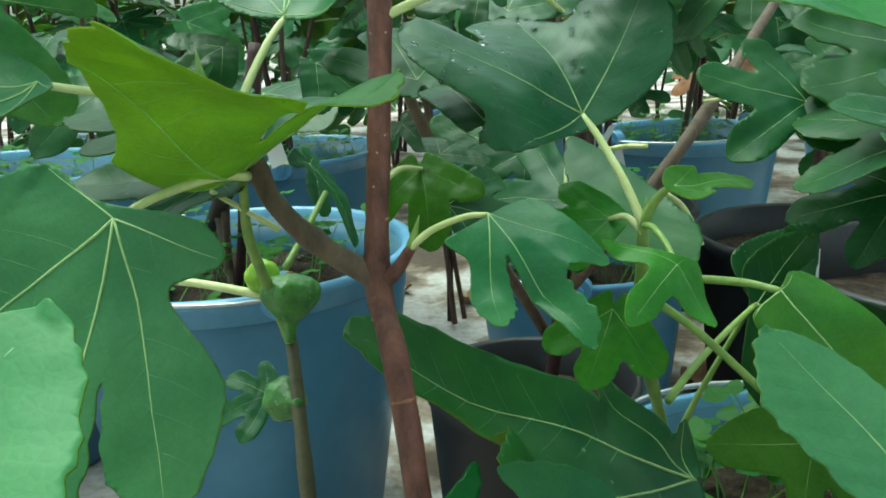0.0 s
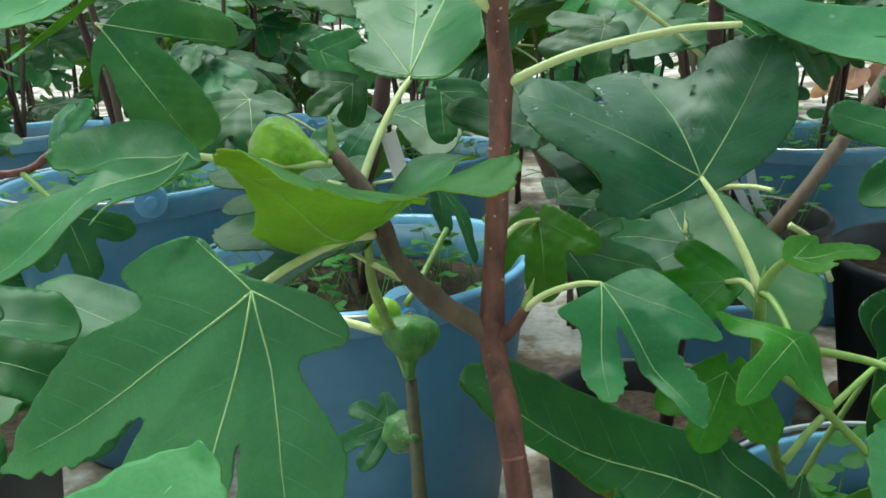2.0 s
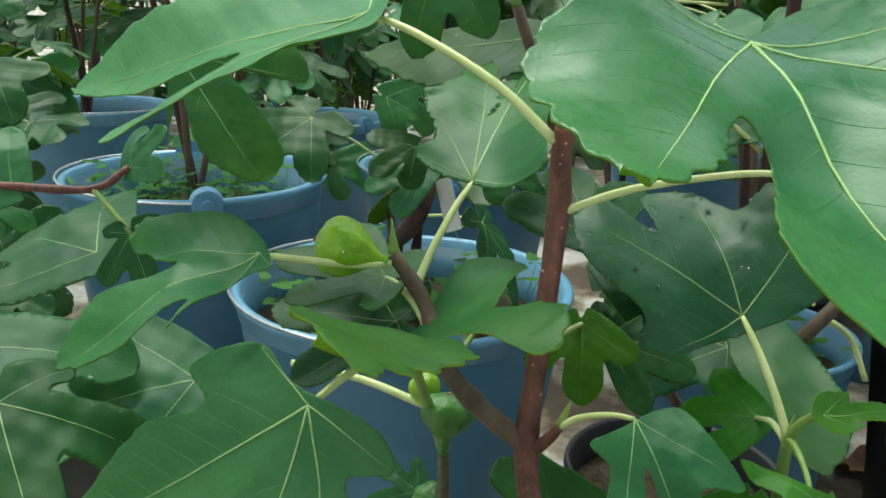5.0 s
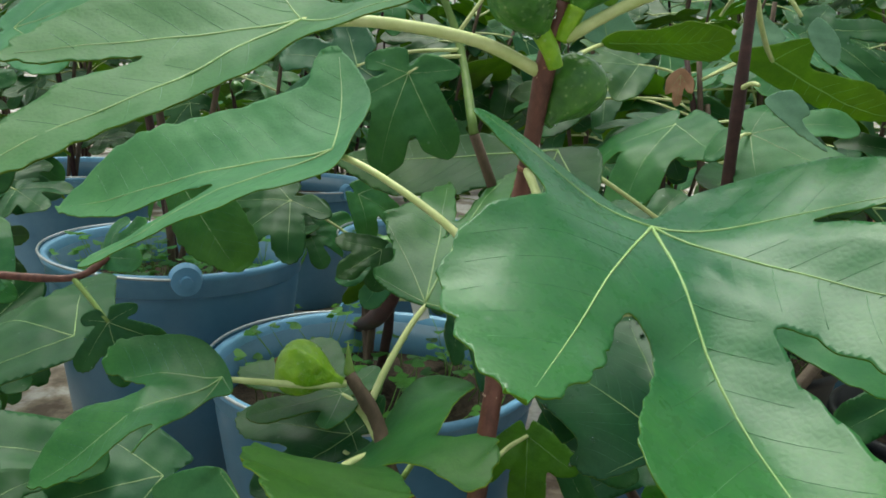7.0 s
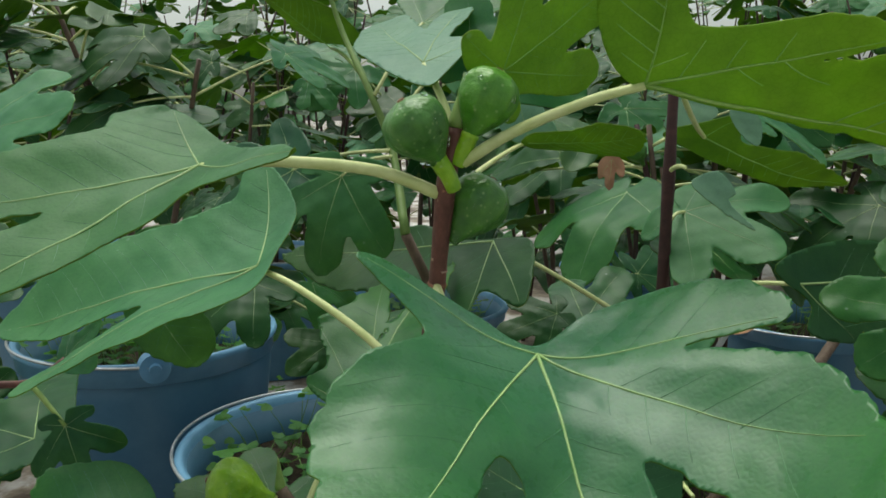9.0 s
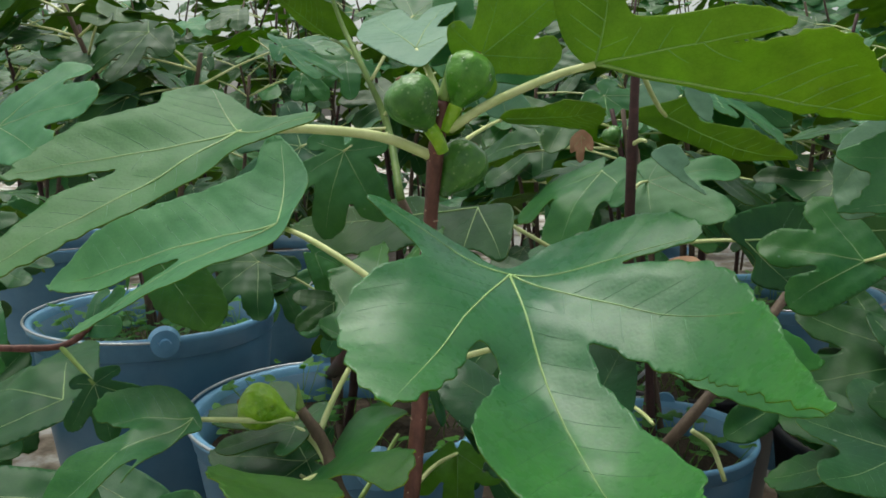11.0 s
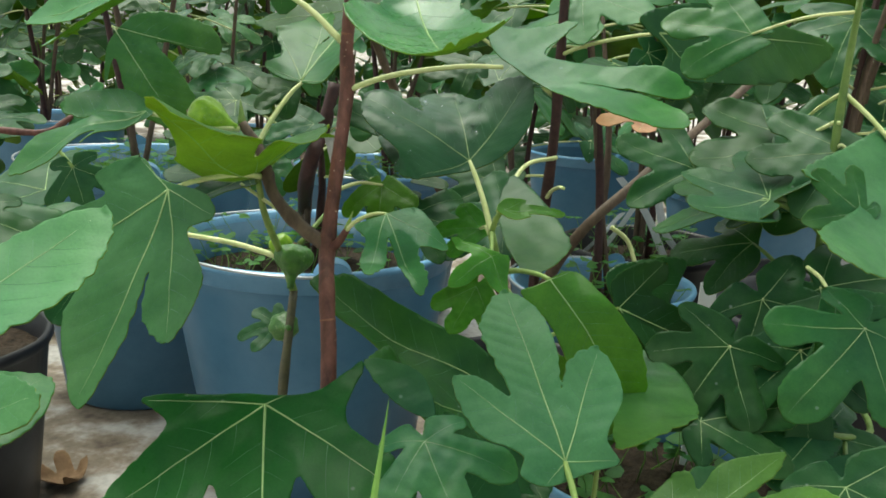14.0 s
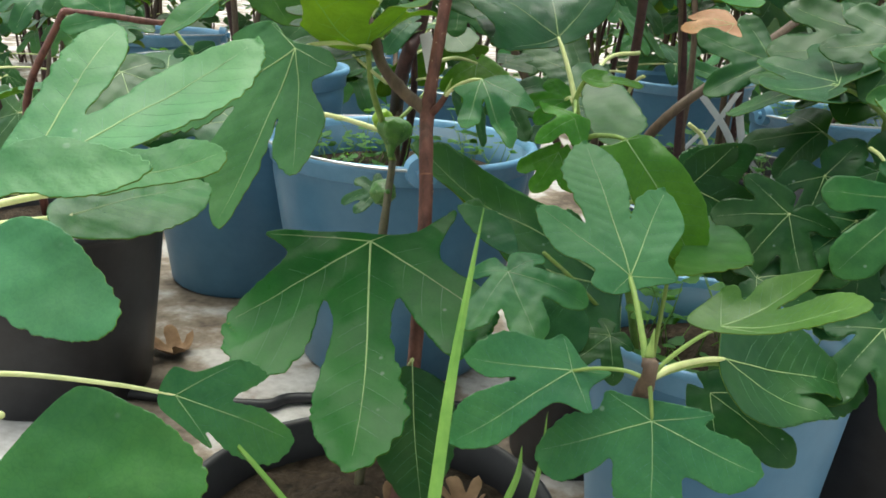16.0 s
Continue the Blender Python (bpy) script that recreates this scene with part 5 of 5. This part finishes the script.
lobed_leaf(back_tree, (0.011, 0.496, 0.760), (0.955, -0.295, 0.044), (0.107, 0.476, 0.873), [(0, 175, 5, 0), (0, -60, 12, 0), (0, -24, 32, -1), (0, -20, 56, 0), (1, 0, 72, 1), (0, 20, 60, -2), (0, 26, 29, -1), (0, 70, 10, 0)], "mid", None, lift=-0.0006, side_r=0.0014, cells=50)
# the pale leaves here carry their sky sheen as colour
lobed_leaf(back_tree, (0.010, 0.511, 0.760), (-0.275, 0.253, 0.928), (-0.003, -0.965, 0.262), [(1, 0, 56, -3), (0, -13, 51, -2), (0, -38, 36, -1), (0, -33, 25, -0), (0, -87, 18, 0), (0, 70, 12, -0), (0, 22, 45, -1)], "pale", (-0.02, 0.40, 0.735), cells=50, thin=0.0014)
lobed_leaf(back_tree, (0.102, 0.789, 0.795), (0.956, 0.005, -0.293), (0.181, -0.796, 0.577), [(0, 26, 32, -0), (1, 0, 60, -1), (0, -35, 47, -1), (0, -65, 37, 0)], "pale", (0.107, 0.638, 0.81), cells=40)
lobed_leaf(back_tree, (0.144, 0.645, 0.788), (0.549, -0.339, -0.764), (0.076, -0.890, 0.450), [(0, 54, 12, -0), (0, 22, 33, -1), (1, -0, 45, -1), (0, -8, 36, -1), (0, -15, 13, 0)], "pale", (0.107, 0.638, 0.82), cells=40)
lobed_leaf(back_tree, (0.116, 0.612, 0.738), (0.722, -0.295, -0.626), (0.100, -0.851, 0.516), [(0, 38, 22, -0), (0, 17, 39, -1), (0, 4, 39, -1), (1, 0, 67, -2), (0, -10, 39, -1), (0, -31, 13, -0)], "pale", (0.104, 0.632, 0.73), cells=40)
tube("branch", [(0.083, 0.71, 0.33), (-0.01, 0.60, 0.52), (-0.068, 0.50, 0.70)], (0.0050, 0.0034), BARK_GREY, back_tree, "", 9, 6, 0.03, 21, [(0.5, 0.15), (0.8, 0.15)])
tube("stem", [(-0.068, 0.50, 0.70), (-0.089, 0.55, 0.753), (-0.108, 0.562, 0.793), (-0.135, 0.59, 0.835), (-0.15, 0.60, 0.87)], (0.0032, 0.0017), STEM_GREEN, back_tree, "", 9, 5, 0.03, 22, [(0.3, 0.2), (0.6, 0.2)])
lobed_leaf(back_tree, (-0.162, 0.643, 0.830), (-0.482, -0.729, 0.486), (0.101, 0.504, 0.858), [(0, 103, 26, 0), (0, 76, 38, -0), (0, 40, 56, -0), (1, -0, 80, 0), (0, -8, 51, 0), (0, -33, 20, 0)], "mid", (-0.112, 0.565, 0.80), lift=-0.0006, side_r=0.0014, cells=40, thin=0.0014, stalk=SHOOT)
shared_leaf(back_tree, (-0.055, 0.575, 0.815), (0.6, 0.5, 0.3), (-0.2, -0.7, 0.7), 0.075, 2, "bloom", (-0.092, 0.552, 0.762))
shared_leaf(back_tree, (-0.075, 0.59, 0.842), (0.5, 0.6, 0.5), (-0.2, -0.6, 0.75), 0.07, 5, "mid", (-0.104, 0.56, 0.79))
shared_leaf(back_tree, (-0.16, 0.545, 0.738), (-0.8, -0.2, -0.5), (-0.2, -0.8, 0.55), 0.085, 7, "wet", (-0.088, 0.548, 0.752))
shared_leaf(back_tree, (-0.12, 0.53, 0.735), (-0.2, -0.3, -0.9), (0.1, -0.85, 0.5), 0.07, 8, "bloom", (-0.086, 0.545, 0.748))
bud(back_tree, (-0.15, 0.60, 0.868), (-0.1, 0.0, 1.0), 0.014, SHOOT)
shared_leaf(side_tree, (0.269, 0.404, 0.478), (0.5, -0.5, -0.6), (0.1, -0.75, 0.65), 0.085, 1, "old", (0.37, 0.56, 0.38))
shared_leaf(side_tree, (0.310, 0.418, 0.486), (0.8, -0.3, -0.5), (0.1, -0.75, 0.65), 0.09, 4, "old", (0.37, 0.56, 0.38))
shared_leaf(side_tree, (0.243, 0.361, 0.455), (-0.5, -0.5, -0.6), (0.1, -0.75, 0.65), 0.07, 7, "old", (0.37, 0.56, 0.38))
shared_leaf(side_tree, (0.322, 0.350, 0.479), (-0.6, -0.5, -0.6), (0.1, -0.75, 0.65), 0.08, 10, "mid", (0.37, 0.56, 0.38))
shared_leaf(side_tree, (0.291, 0.372, 0.453), (0.1, -0.6, -0.7), (0.1, -0.75, 0.65), 0.075, 1, "old", (0.37, 0.56, 0.38))

# ---- plants of the rear rows ----
def row_plant(x, y, base, top, count, seed, keep=0.66, wide=0.26, size=(0.085, 0.15), low=0.3):
    rg = random.Random(seed)
    ob = thing("fig_tree", (x, y, base), "fig tree with dense lobed green leaves in a pot", "fig tree", "fig trees")
    stems = []
    for s in range(3):
        a = rg.uniform(0, 6.28)
        tip = (x + wide * rg.uniform(0.15, 0.6) * math.cos(a), y + wide * rg.uniform(0.15, 0.6) * math.sin(a), top * rg.uniform(0.82, 1.0))
        mid_ = ((x * 0.6 + tip[0] * 0.4) + rg.uniform(-0.02, 0.02), (y * 0.6 + tip[1] * 0.4), base + (tip[2] - base) * 0.55)
        pts = [(x + rg.uniform(-0.02, 0.02), y + rg.uniform(-0.02, 0.02), base - 0.01), mid_, tip]
        tube("trunk" if s == 0 else "branch", pts, (0.0075 - 0.001 * s, 0.0035), BARK_GREY if s else BARK_DARK, ob, "", 8, 6, 0.04, seed + s, [(0.4, 0.2), (0.7, 0.2)])
        stems.append(spline(pts, 8))
    made = 0
    for k in range(count * 3):
        if made >= count:
            break
        st = stems[k % 3]
        q = st[int((low + (1 - low) * rg.random() ** 0.75) * (len(st) - 1))]
        a = rg.uniform(0, 6.28)
        reach = rg.uniform(0.06, 0.15)
        c = (q[0] + reach * math.cos(a), q[1] + reach * math.sin(a), q[2] + rg.uniform(-0.02, 0.07))
        if c[1] < keep or c[2] < 0.12:
            continue
        s = rg.uniform(*size)
        droop = rg.uniform(-0.75, 0.1)
        along = (math.cos(a + rg.uniform(-0.5, 0.5)), math.sin(a + rg.uniform(-0.5, 0.5)), droop)
        normal = (rg.uniform(-0.6, 0.6), rg.uniform(-1.1, 0.2), 1.0)
        shared_leaf(ob, c, along, normal, s, rg.randrange(12), rg.choice(("old", "old", "old", "old", "mid", "mid", "worn") if y < 2.6 else ("old", "old", "mid", "mid", "mid", "bloom", "worn")), tuple(q), 0.0019)
        made += 1
    if rg.random() < 0.6:
        st = stems[0]
        fig(ob, tuple(st[-3]), (rg.uniform(-0.6, 0.6), rg.uniform(-0.6, 0.2), 0.8), 0.036, 0.028, seed)
    return ob


ROW = [(-0.26, 0.97, 0.3, 0.62, 4), (-0.66, 1.19, 0.36, 1.0, 20, 0.78), (0.17, 1.08, 0.25, 0.85, 14, 0.7), (0.5, 1.78, 0.3, 0.98, 28), (0.25, 1.38, 0.25, 0.95, 18, 0.6), (0.50, 1.12, 0.26, 0.95, 20), (-0.35, 1.75, 0.3, 0.95, 24, 0.6), (-0.9, 2.35, 0.3, 1.1, 30), (-1.45, 2.05, 0.33, 1.05, 30), (1.05, 2, 0.3, 1.12, 30), (0.15, 2.3, 0.3, 1.05, 30), (-1.3, 1.45, 0.02, 0.7, 26), (-0.95, 0.95, 0.02, 0.5, 16), (-0.72, 1.72, 0.02, 0.85, 24), (0.85, 1.55, 0.02, 0.9, 24), (0.0, 1.62, 0.02, 0.85, 18, 0.5)]
# the dense rows further back
far = random.Random(77)
for r in range(5):
    for c in range(10 + r):
        ROW.append(((c - (9 + r) / 2) * 0.55 + far.uniform(-0.12, 0.12) - 0.55, 2.75 + 0.55 * r + far.uniform(-0.12, 0.12), 0.02, 1.2 + 0.10 * r + far.uniform(-0.08, 0.12), 30))
for k, (x, y, base, top, count, *low) in enumerate(ROW):
    row_plant(x, y, base, top, count, 500 + 7 * k, *((0.66, 0.26, (0.085, 0.15), *(low or (0.3,))) if y < 2.6 else (0.66, 0.5, (0.10, 0.19), 0.1)))

# ---- small things ----
def leaf_scars():
    line_ = spline(TRUNK, 8)
    for where, wide in ((0.385, 1.18), (0.27, 1.12), (0.33, 1.1), (0.52, 1.1), (0.60, 1.16), (0.655, 1.18), (0.72, 1.1), (0.80, 1.12), (0.90, 1.16)):
        k = int(where * (len(line_) - 1))
        a, b = line_[k], line_[k + 1]
        d = (b - a) / np.linalg.norm(b - a)
        r = (0.0053 + (0.0036 - 0.0053) * where) * wide
        v, f = tube_data([a - d * 0.0011, a - d * 0.0005, a + d * 0.0005, a + d * 0.0011], (r * 0.93, r, r, r * 0.93), 14, 0.04, random.Random(int(where * 100)))
        mesh_object("leaf_scar", [q - np.array((-0.005, 0.20, 0.215)) for q in v], f, [SCAR], tree)


SCAR = plain_material("scar_orange_brown", (0.20, 0.085, 0.05), (0.34, 0.16, 0.10), 0.7, 200, 0.4)
leaf_scars()


def drops(parent, count, seed, size=(0.0008, 0.002)):
    """Water drops resting on the upper faces of a fig or a leaf, as parts of it."""
    rg = random.Random(seed)
    me = parent.data
    polys = [q for q in me.polygons if q.material_index == 0 and q.area > 1e-8]
    for k in range(count):
        q = rg.choice(polys)
        r = rg.uniform(*size)
        bm = bmesh.new()
        bmesh.ops.create_icosphere(bm, subdivisions=2, radius=r, matrix=Matrix.Diagonal((1, 1, 0.62, 1)))
        dm = bpy.data.meshes.new("water_drop")
        bm.to_mesh(dm)
        bm.free()
        dm.materials.append(WATER)
        dm.polygons.foreach_set("use_smooth", [True] * len(dm.polygons))
        ob = new("water_drop", dm)
        ob.parent = parent
        ob.matrix_local = Matrix.Translation(q.center + q.normal * r * 0.3) @ q.normal.to_track_quat("Z", "Y").to_matrix().to_4x4()


for k, ob in enumerate([o for o in tree.children if o.name.startswith("fig")][:4]):
    drops(ob, 26, 40 + k, (0.0006, 0.0016))
for k, ob in enumerate([o for o in shoot.children if o.name.startswith("leaf")][:1]):
    drops(ob, 46, 60 + k, (0.0007, 0.0018))

# a stake label, a hose, grass, fallen leaves and packing
def flat_strip(name, pts, width, mat, label, category, twist=(1, 0, 0), kind="", thick=0.0008):
    ob = thing(name, pts[0], label, category, "", kind)
    base = np.array(pts[0])
    ln = spline(pts, 6)
    verts, faces = [], []
    for k, q in enumerate(ln):
        s = k / (len(ln) - 1)
        w = width * (1.0 if category != "grass" else (1 - s ** 2.2) + 0.03)
        t = np.array(twist) / np.linalg.norm(twist)
        for sx, sy in ((-1, 0), (0, 1), (1, 0), (0, -1)):
            verts.append(q - base + t * sx * w / 2 + np.array((0, 1, 0.2)) * sy * thick)
    for k in range(len(ln) - 1):
        for j in range(4):
            a, b = k * 4 + j, k * 4 + (j + 1) % 4
            faces.append((a, b, b + 4, a + 4))
    faces.append((0, 1, 2, 3))
    mesh_object("blade" if category == "grass" else "strip", verts, faces, [mat], ob, smooth=False)
    return ob


def dry_leaf(x, y, z, size, seed, mat=None, label="curled dry brown fig leaf on the floor"):
    rg = random.Random(seed)
    lob = [(0, size, size * 0.25), (48, size * 0.8, size * 0.4), (-48, size * 0.8, size * 0.35), (105, size * 0.5, size * 0.3), (-105, size * 0.5, size * 0.3)]
    blade = lobed_data(lobe_knots(lob), seed, 24, 4.0)[0]
    ob = tagged(mesh_object("dry_leaf", blade[0], blade[1], [mat or LITTER, mat or LITTER], None, "", blade[2]), label, "dry leaf", "fallen leaves")
    low = min(v[2] for v in blade[0])
    ob.matrix_world = Matrix.Translation((x, y, z - low)) @ Matrix.Rotation(rg.uniform(0, 6.28), 4, "Z")
    return ob


rd = random.Random(91)
for k in range(26):
    dry_leaf(rd.uniform(-1.1, 0.9), rd.uniform(0.75, 1.9), 0.004, rd.uniform(0.035, 0.07), 900 + k)
for k in range(9):
    a, r = rd.uniform(0, 6.28), rd.uniform(0.02, 0.09)
    dry_leaf(-0.02 + r * math.cos(a), 0.19 + r * math.sin(a), 0.232, rd.uniform(0.02, 0.035), 940 + k, None, "curled dry brown fig leaf on the pot's soil")

tube("petiole", [(-0.101, 0.432, 0.471), (-0.147, 0.447, 0.476), (-0.194, 0.45, 0.48)], (0.0026, 0.0022), PETIOLE, tree, sides=7)
tube("petiole", [(-0.104, 0.359, 0.544), (-0.093, 0.366, 0.534), (-0.08, 0.378, 0.521)], (0.0011, 0.0015), PETIOLE, tree, sides=7)
tube("petiole", [(-0.096, 0.46, 0.478), (-0.087, 0.485, 0.493), (-0.077, 0.511, 0.511)], (0.0022, 0.0018), SHOOT, tree, sides=7)
tube("petiole", [(0.166, 0.651, 0.472), (0.184, 0.651, 0.458), (0.195, 0.636, 0.431)], (0.0026, 0.0022), PETIOLE, back_tree, sides=7)
tube("petiole", [(0.108, 0.604, 0.545), (0.082, 0.557, 0.541), (0.068, 0.485, 0.512)], (0.0022, 0.0018), PETIOLE, back_tree, sides=7)

# the dark stem in the large bucket, with a paper label
stem_plant = thing("fig_tree", (-0.376, 1.251, 0.3), "dark red-brown fig stem with a white paper label", "fig tree", "fig trees")
tube("trunk", [(-0.387, 1.285, 0.29), (-0.204, 0.787, 0.483), (-0.182, 0.782, 0.541), (-0.172, 0.795, 0.595)], (0.0105, 0.0075), BARK_DARK, stem_plant, "", 10, 6, 0.04, 31, [(0.3, 0.15), (0.7, 0.15)])
lab = mesh_object("paper_label", [(-0.008, 0, 0), (0.008, 0, 0.002), (0.008, 0, -0.05), (-0.008, 0, -0.052), (-0.008, 0.0008, 0), (0.008, 0.0008, 0.002), (0.008, 0.0008, -0.05), (-0.008, 0.0008, -0.052)], [(0, 1, 2, 3), (7, 6, 5, 4), (0, 4, 5, 1), (1, 5, 6, 2), (2, 6, 7, 3), (3, 7, 4, 0)], [WHITE], stem_plant, "white paper label", smooth=False)
lab.matrix_local = Matrix.Translation(Vector((-0.167, 0.763, 0.537)) - stem_plant.location) @ Matrix.Rotation(radians(-14), 4, "Y")

# grass, hose and ties
flat_strip("grass_blade", [(0.068, 0.042, 0.367), (0.065, 0.079, 0.428), (0.066, 0.119, 0.5)], 0.0062, GRASS, "single long bright green grass blade", "grass")
flat_strip("grass_blade", [(-0.003, 0.04, 0.351), (-0.035, 0.049, 0.372), (-0.064, 0.065, 0.378)], 0.0042, GRASS, "single long bright green grass blade", "grass", (1, 0, 0.6))
flat_strip("grass_blade", [(0.086, 0.137, 0.31), (0.092, 0.145, 0.33), (0.092, 0.151, 0.346)], 0.0045, GRASS, "short pale green grass blade", "grass")
flat_strip("grass_blade", [(0.101, 0.141, 0.311), (0.104, 0.151, 0.337), (0.104, 0.161, 0.366)], 0.0035, GRASS, "short pale green grass blade", "grass")
hose = thing("hose", (-0.35, 0.72, 0.0), "black rubber hose lying on the stained floor", "hose")
tube("pipe", [(-0.75, 0.62, 0.009), (-0.388, 0.678, 0.009), (-0.299, 0.734, 0.009), (0.1, 0.83, 0.009), (0.5, 0.9, 0.009)], (0.0085, 0.0085), BLACK, hose, "", 10, 8)
for pts in ([(0.17, 1.31, 0.292), (0.21, 1.29, 0.362), (0.25, 1.28, 0.442)], [(0.28, 1.31, 0.292), (0.24, 1.29, 0.372), (0.19, 1.28, 0.432)], [(0.31, 1.32, 0.294), (0.275, 1.29, 0.342), (0.255, 1.27, 0.412)], [(0.14, 1.30, 0.292), (0.165, 1.27, 0.327), (0.20, 1.27, 0.372)]):
    flat_strip("plant_tie", pts, 0.013, WHITE, "loose white plastic tie on a black pot's rim", "plant tie", (1, 0, 0.3))


def weeds(x, y, z, r, count, seed):
    """Small weeds with round leaves on thin stems, growing in a pot."""
    rg = random.Random(seed)
    verts, faces, slots = [], [], []
    for k in range(count):
        a, d = rg.uniform(0, 6.28), r * rg.random() ** 0.5
        foot = np.array((d * math.cos(a), d * math.sin(a), 0.0))
        tip = foot + np.array((rg.uniform(-0.04, 0.04), rg.uniform(-0.04, 0.04), rg.uniform(0.02, 0.09)))
        v, f = tube_data([foot, (foot + tip) / 2 + np.array((0.004, 0, 0.004)), tip], (0.0007, 0.0005), 4)
        b = len(verts)
        verts += v
        faces += [tuple(q + b for q in poly) for poly in f]
        slots += [0] * len(f)
        for q in range(3):
            w = rg.uniform(0, 6.28)
            s = rg.uniform(0.005, 0.012)
            n = np.array((math.cos(w), math.sin(w), rg.uniform(-0.3, 0.3)))
            m_ = np.cross(n, (0, 0, 1))
            c = tip + n * s
            b = len(verts)
            ring = [c + n * s * math.cos(t) + m_ * s * 0.75 * math.sin(t) + np.array((0, 0, 0.15 * s * math.cos(2 * t))) for t in [j * math.pi / 4 for j in range(8)]]
            verts += ring
            faces.append(tuple(range(b, b + 8)))
            slots.append(1)
    ob = mesh_object("weeds", verts, faces, [GRASS, TOP["mid"]], None, "", slots)
    ob.location = (x, y, z)
    return tagged(ob, "small round-leaved green weeds on potting soil", "weeds", "", "stuff")


weeds(-0.26, 0.97, 0.30, 0.17, 80, 21)
weeds(-0.66, 1.19, 0.36, 0.16, 140, 22)
weeds(0.17, 1.08, 0.255, 0.10, 40, 23)
weeds(0.22, 0.50, 0.262, 0.09, 40, 24)
weeds(0.25, 1.38, 0.262, 0.12, 50, 25)
weeds(0.50, 1.78, 0.30, 0.15, 110, 26)
weeds(-0.55, 1.75, 0.004, 0.35, 160, 27)
weeds(-0.35, 1.75, 0.30, 0.17, 90, 28)

# the thin brown twig of the plant beside the bucket
twig_plant = thing("fig_tree", (-0.68, 0.66, 0.27), "fig plant with thin brown twig in a black pot", "fig tree", "fig trees")
tube("trunk", [(-0.68, 0.66, 0.26), (-0.66, 0.62, 0.42), (-0.553, 0.574, 0.545)], (0.006, 0.004), BARK, twig_plant, "", 8, 6, 0.04, 41)
tube("branch", [(-0.553, 0.574, 0.545), (-0.503, 0.593, 0.542), (-0.448, 0.624, 0.537), (-0.424, 0.644, 0.554)], (0.004, 0.003), BARK, twig_plant, "", 8, 6, 0.04, 42, [(0.5, 0.2), (0.85, 0.3)])
tube("shoot", [(-0.448, 0.624, 0.537), (-0.431, 0.619, 0.524), (-0.407, 0.613, 0.503)], (0.0028, 0.002), SHOOT, twig_plant, "", 7, 5)
shared_leaf(twig_plant, (-0.407, 0.613, 0.503), (0.3, -0.1, -0.9), (0.1, -0.8, 0.5), 0.06, 4, "old", None)
shared_leaf(twig_plant, (-0.424, 0.644, 0.554), (0.5, 0.1, 0.6), (0.0, -0.7, 0.7), 0.05, 0, "mid", None)
shared_leaf(twig_plant, (-0.503, 0.593, 0.542), (-0.8, -0.1, 0.4), (0.0, -0.7, 0.7), 0.07, 3, "mid", None)

# a white stake label
def stake_label(x, y, z0, z1, turn):
    ob = thing("plant_label", (x, y, z0), "blank white plastic stake label in a pot's soil", "plant label")
    w, d, h = 0.008, 0.0007, z1 - z0
    prof = [(-w, h), (w, h), (w, h * 0.55), (w * 0.55, h * 0.42), (w * 0.4, 0), (-w * 0.4, 0), (-w * 0.55, h * 0.42), (-w, h * 0.55)]
    n = len(prof)
    verts = [(a, -d, b) for a, b in prof] + [(a, d, b) for a, b in prof]
    faces = [tuple(range(n)), tuple(range(2 * n - 1, n - 1, -1))] + [((i + 1) % n, i, i + n, (i + 1) % n + n) for i in range(n)]
    mesh_object("stake", verts, faces, [WHITE], ob, smooth=False)
    ob.rotation_euler = (radians(-6), radians(4), radians(turn))
    return ob


stake_label(0.25, 0.566, 0.262, 0.44, 12)
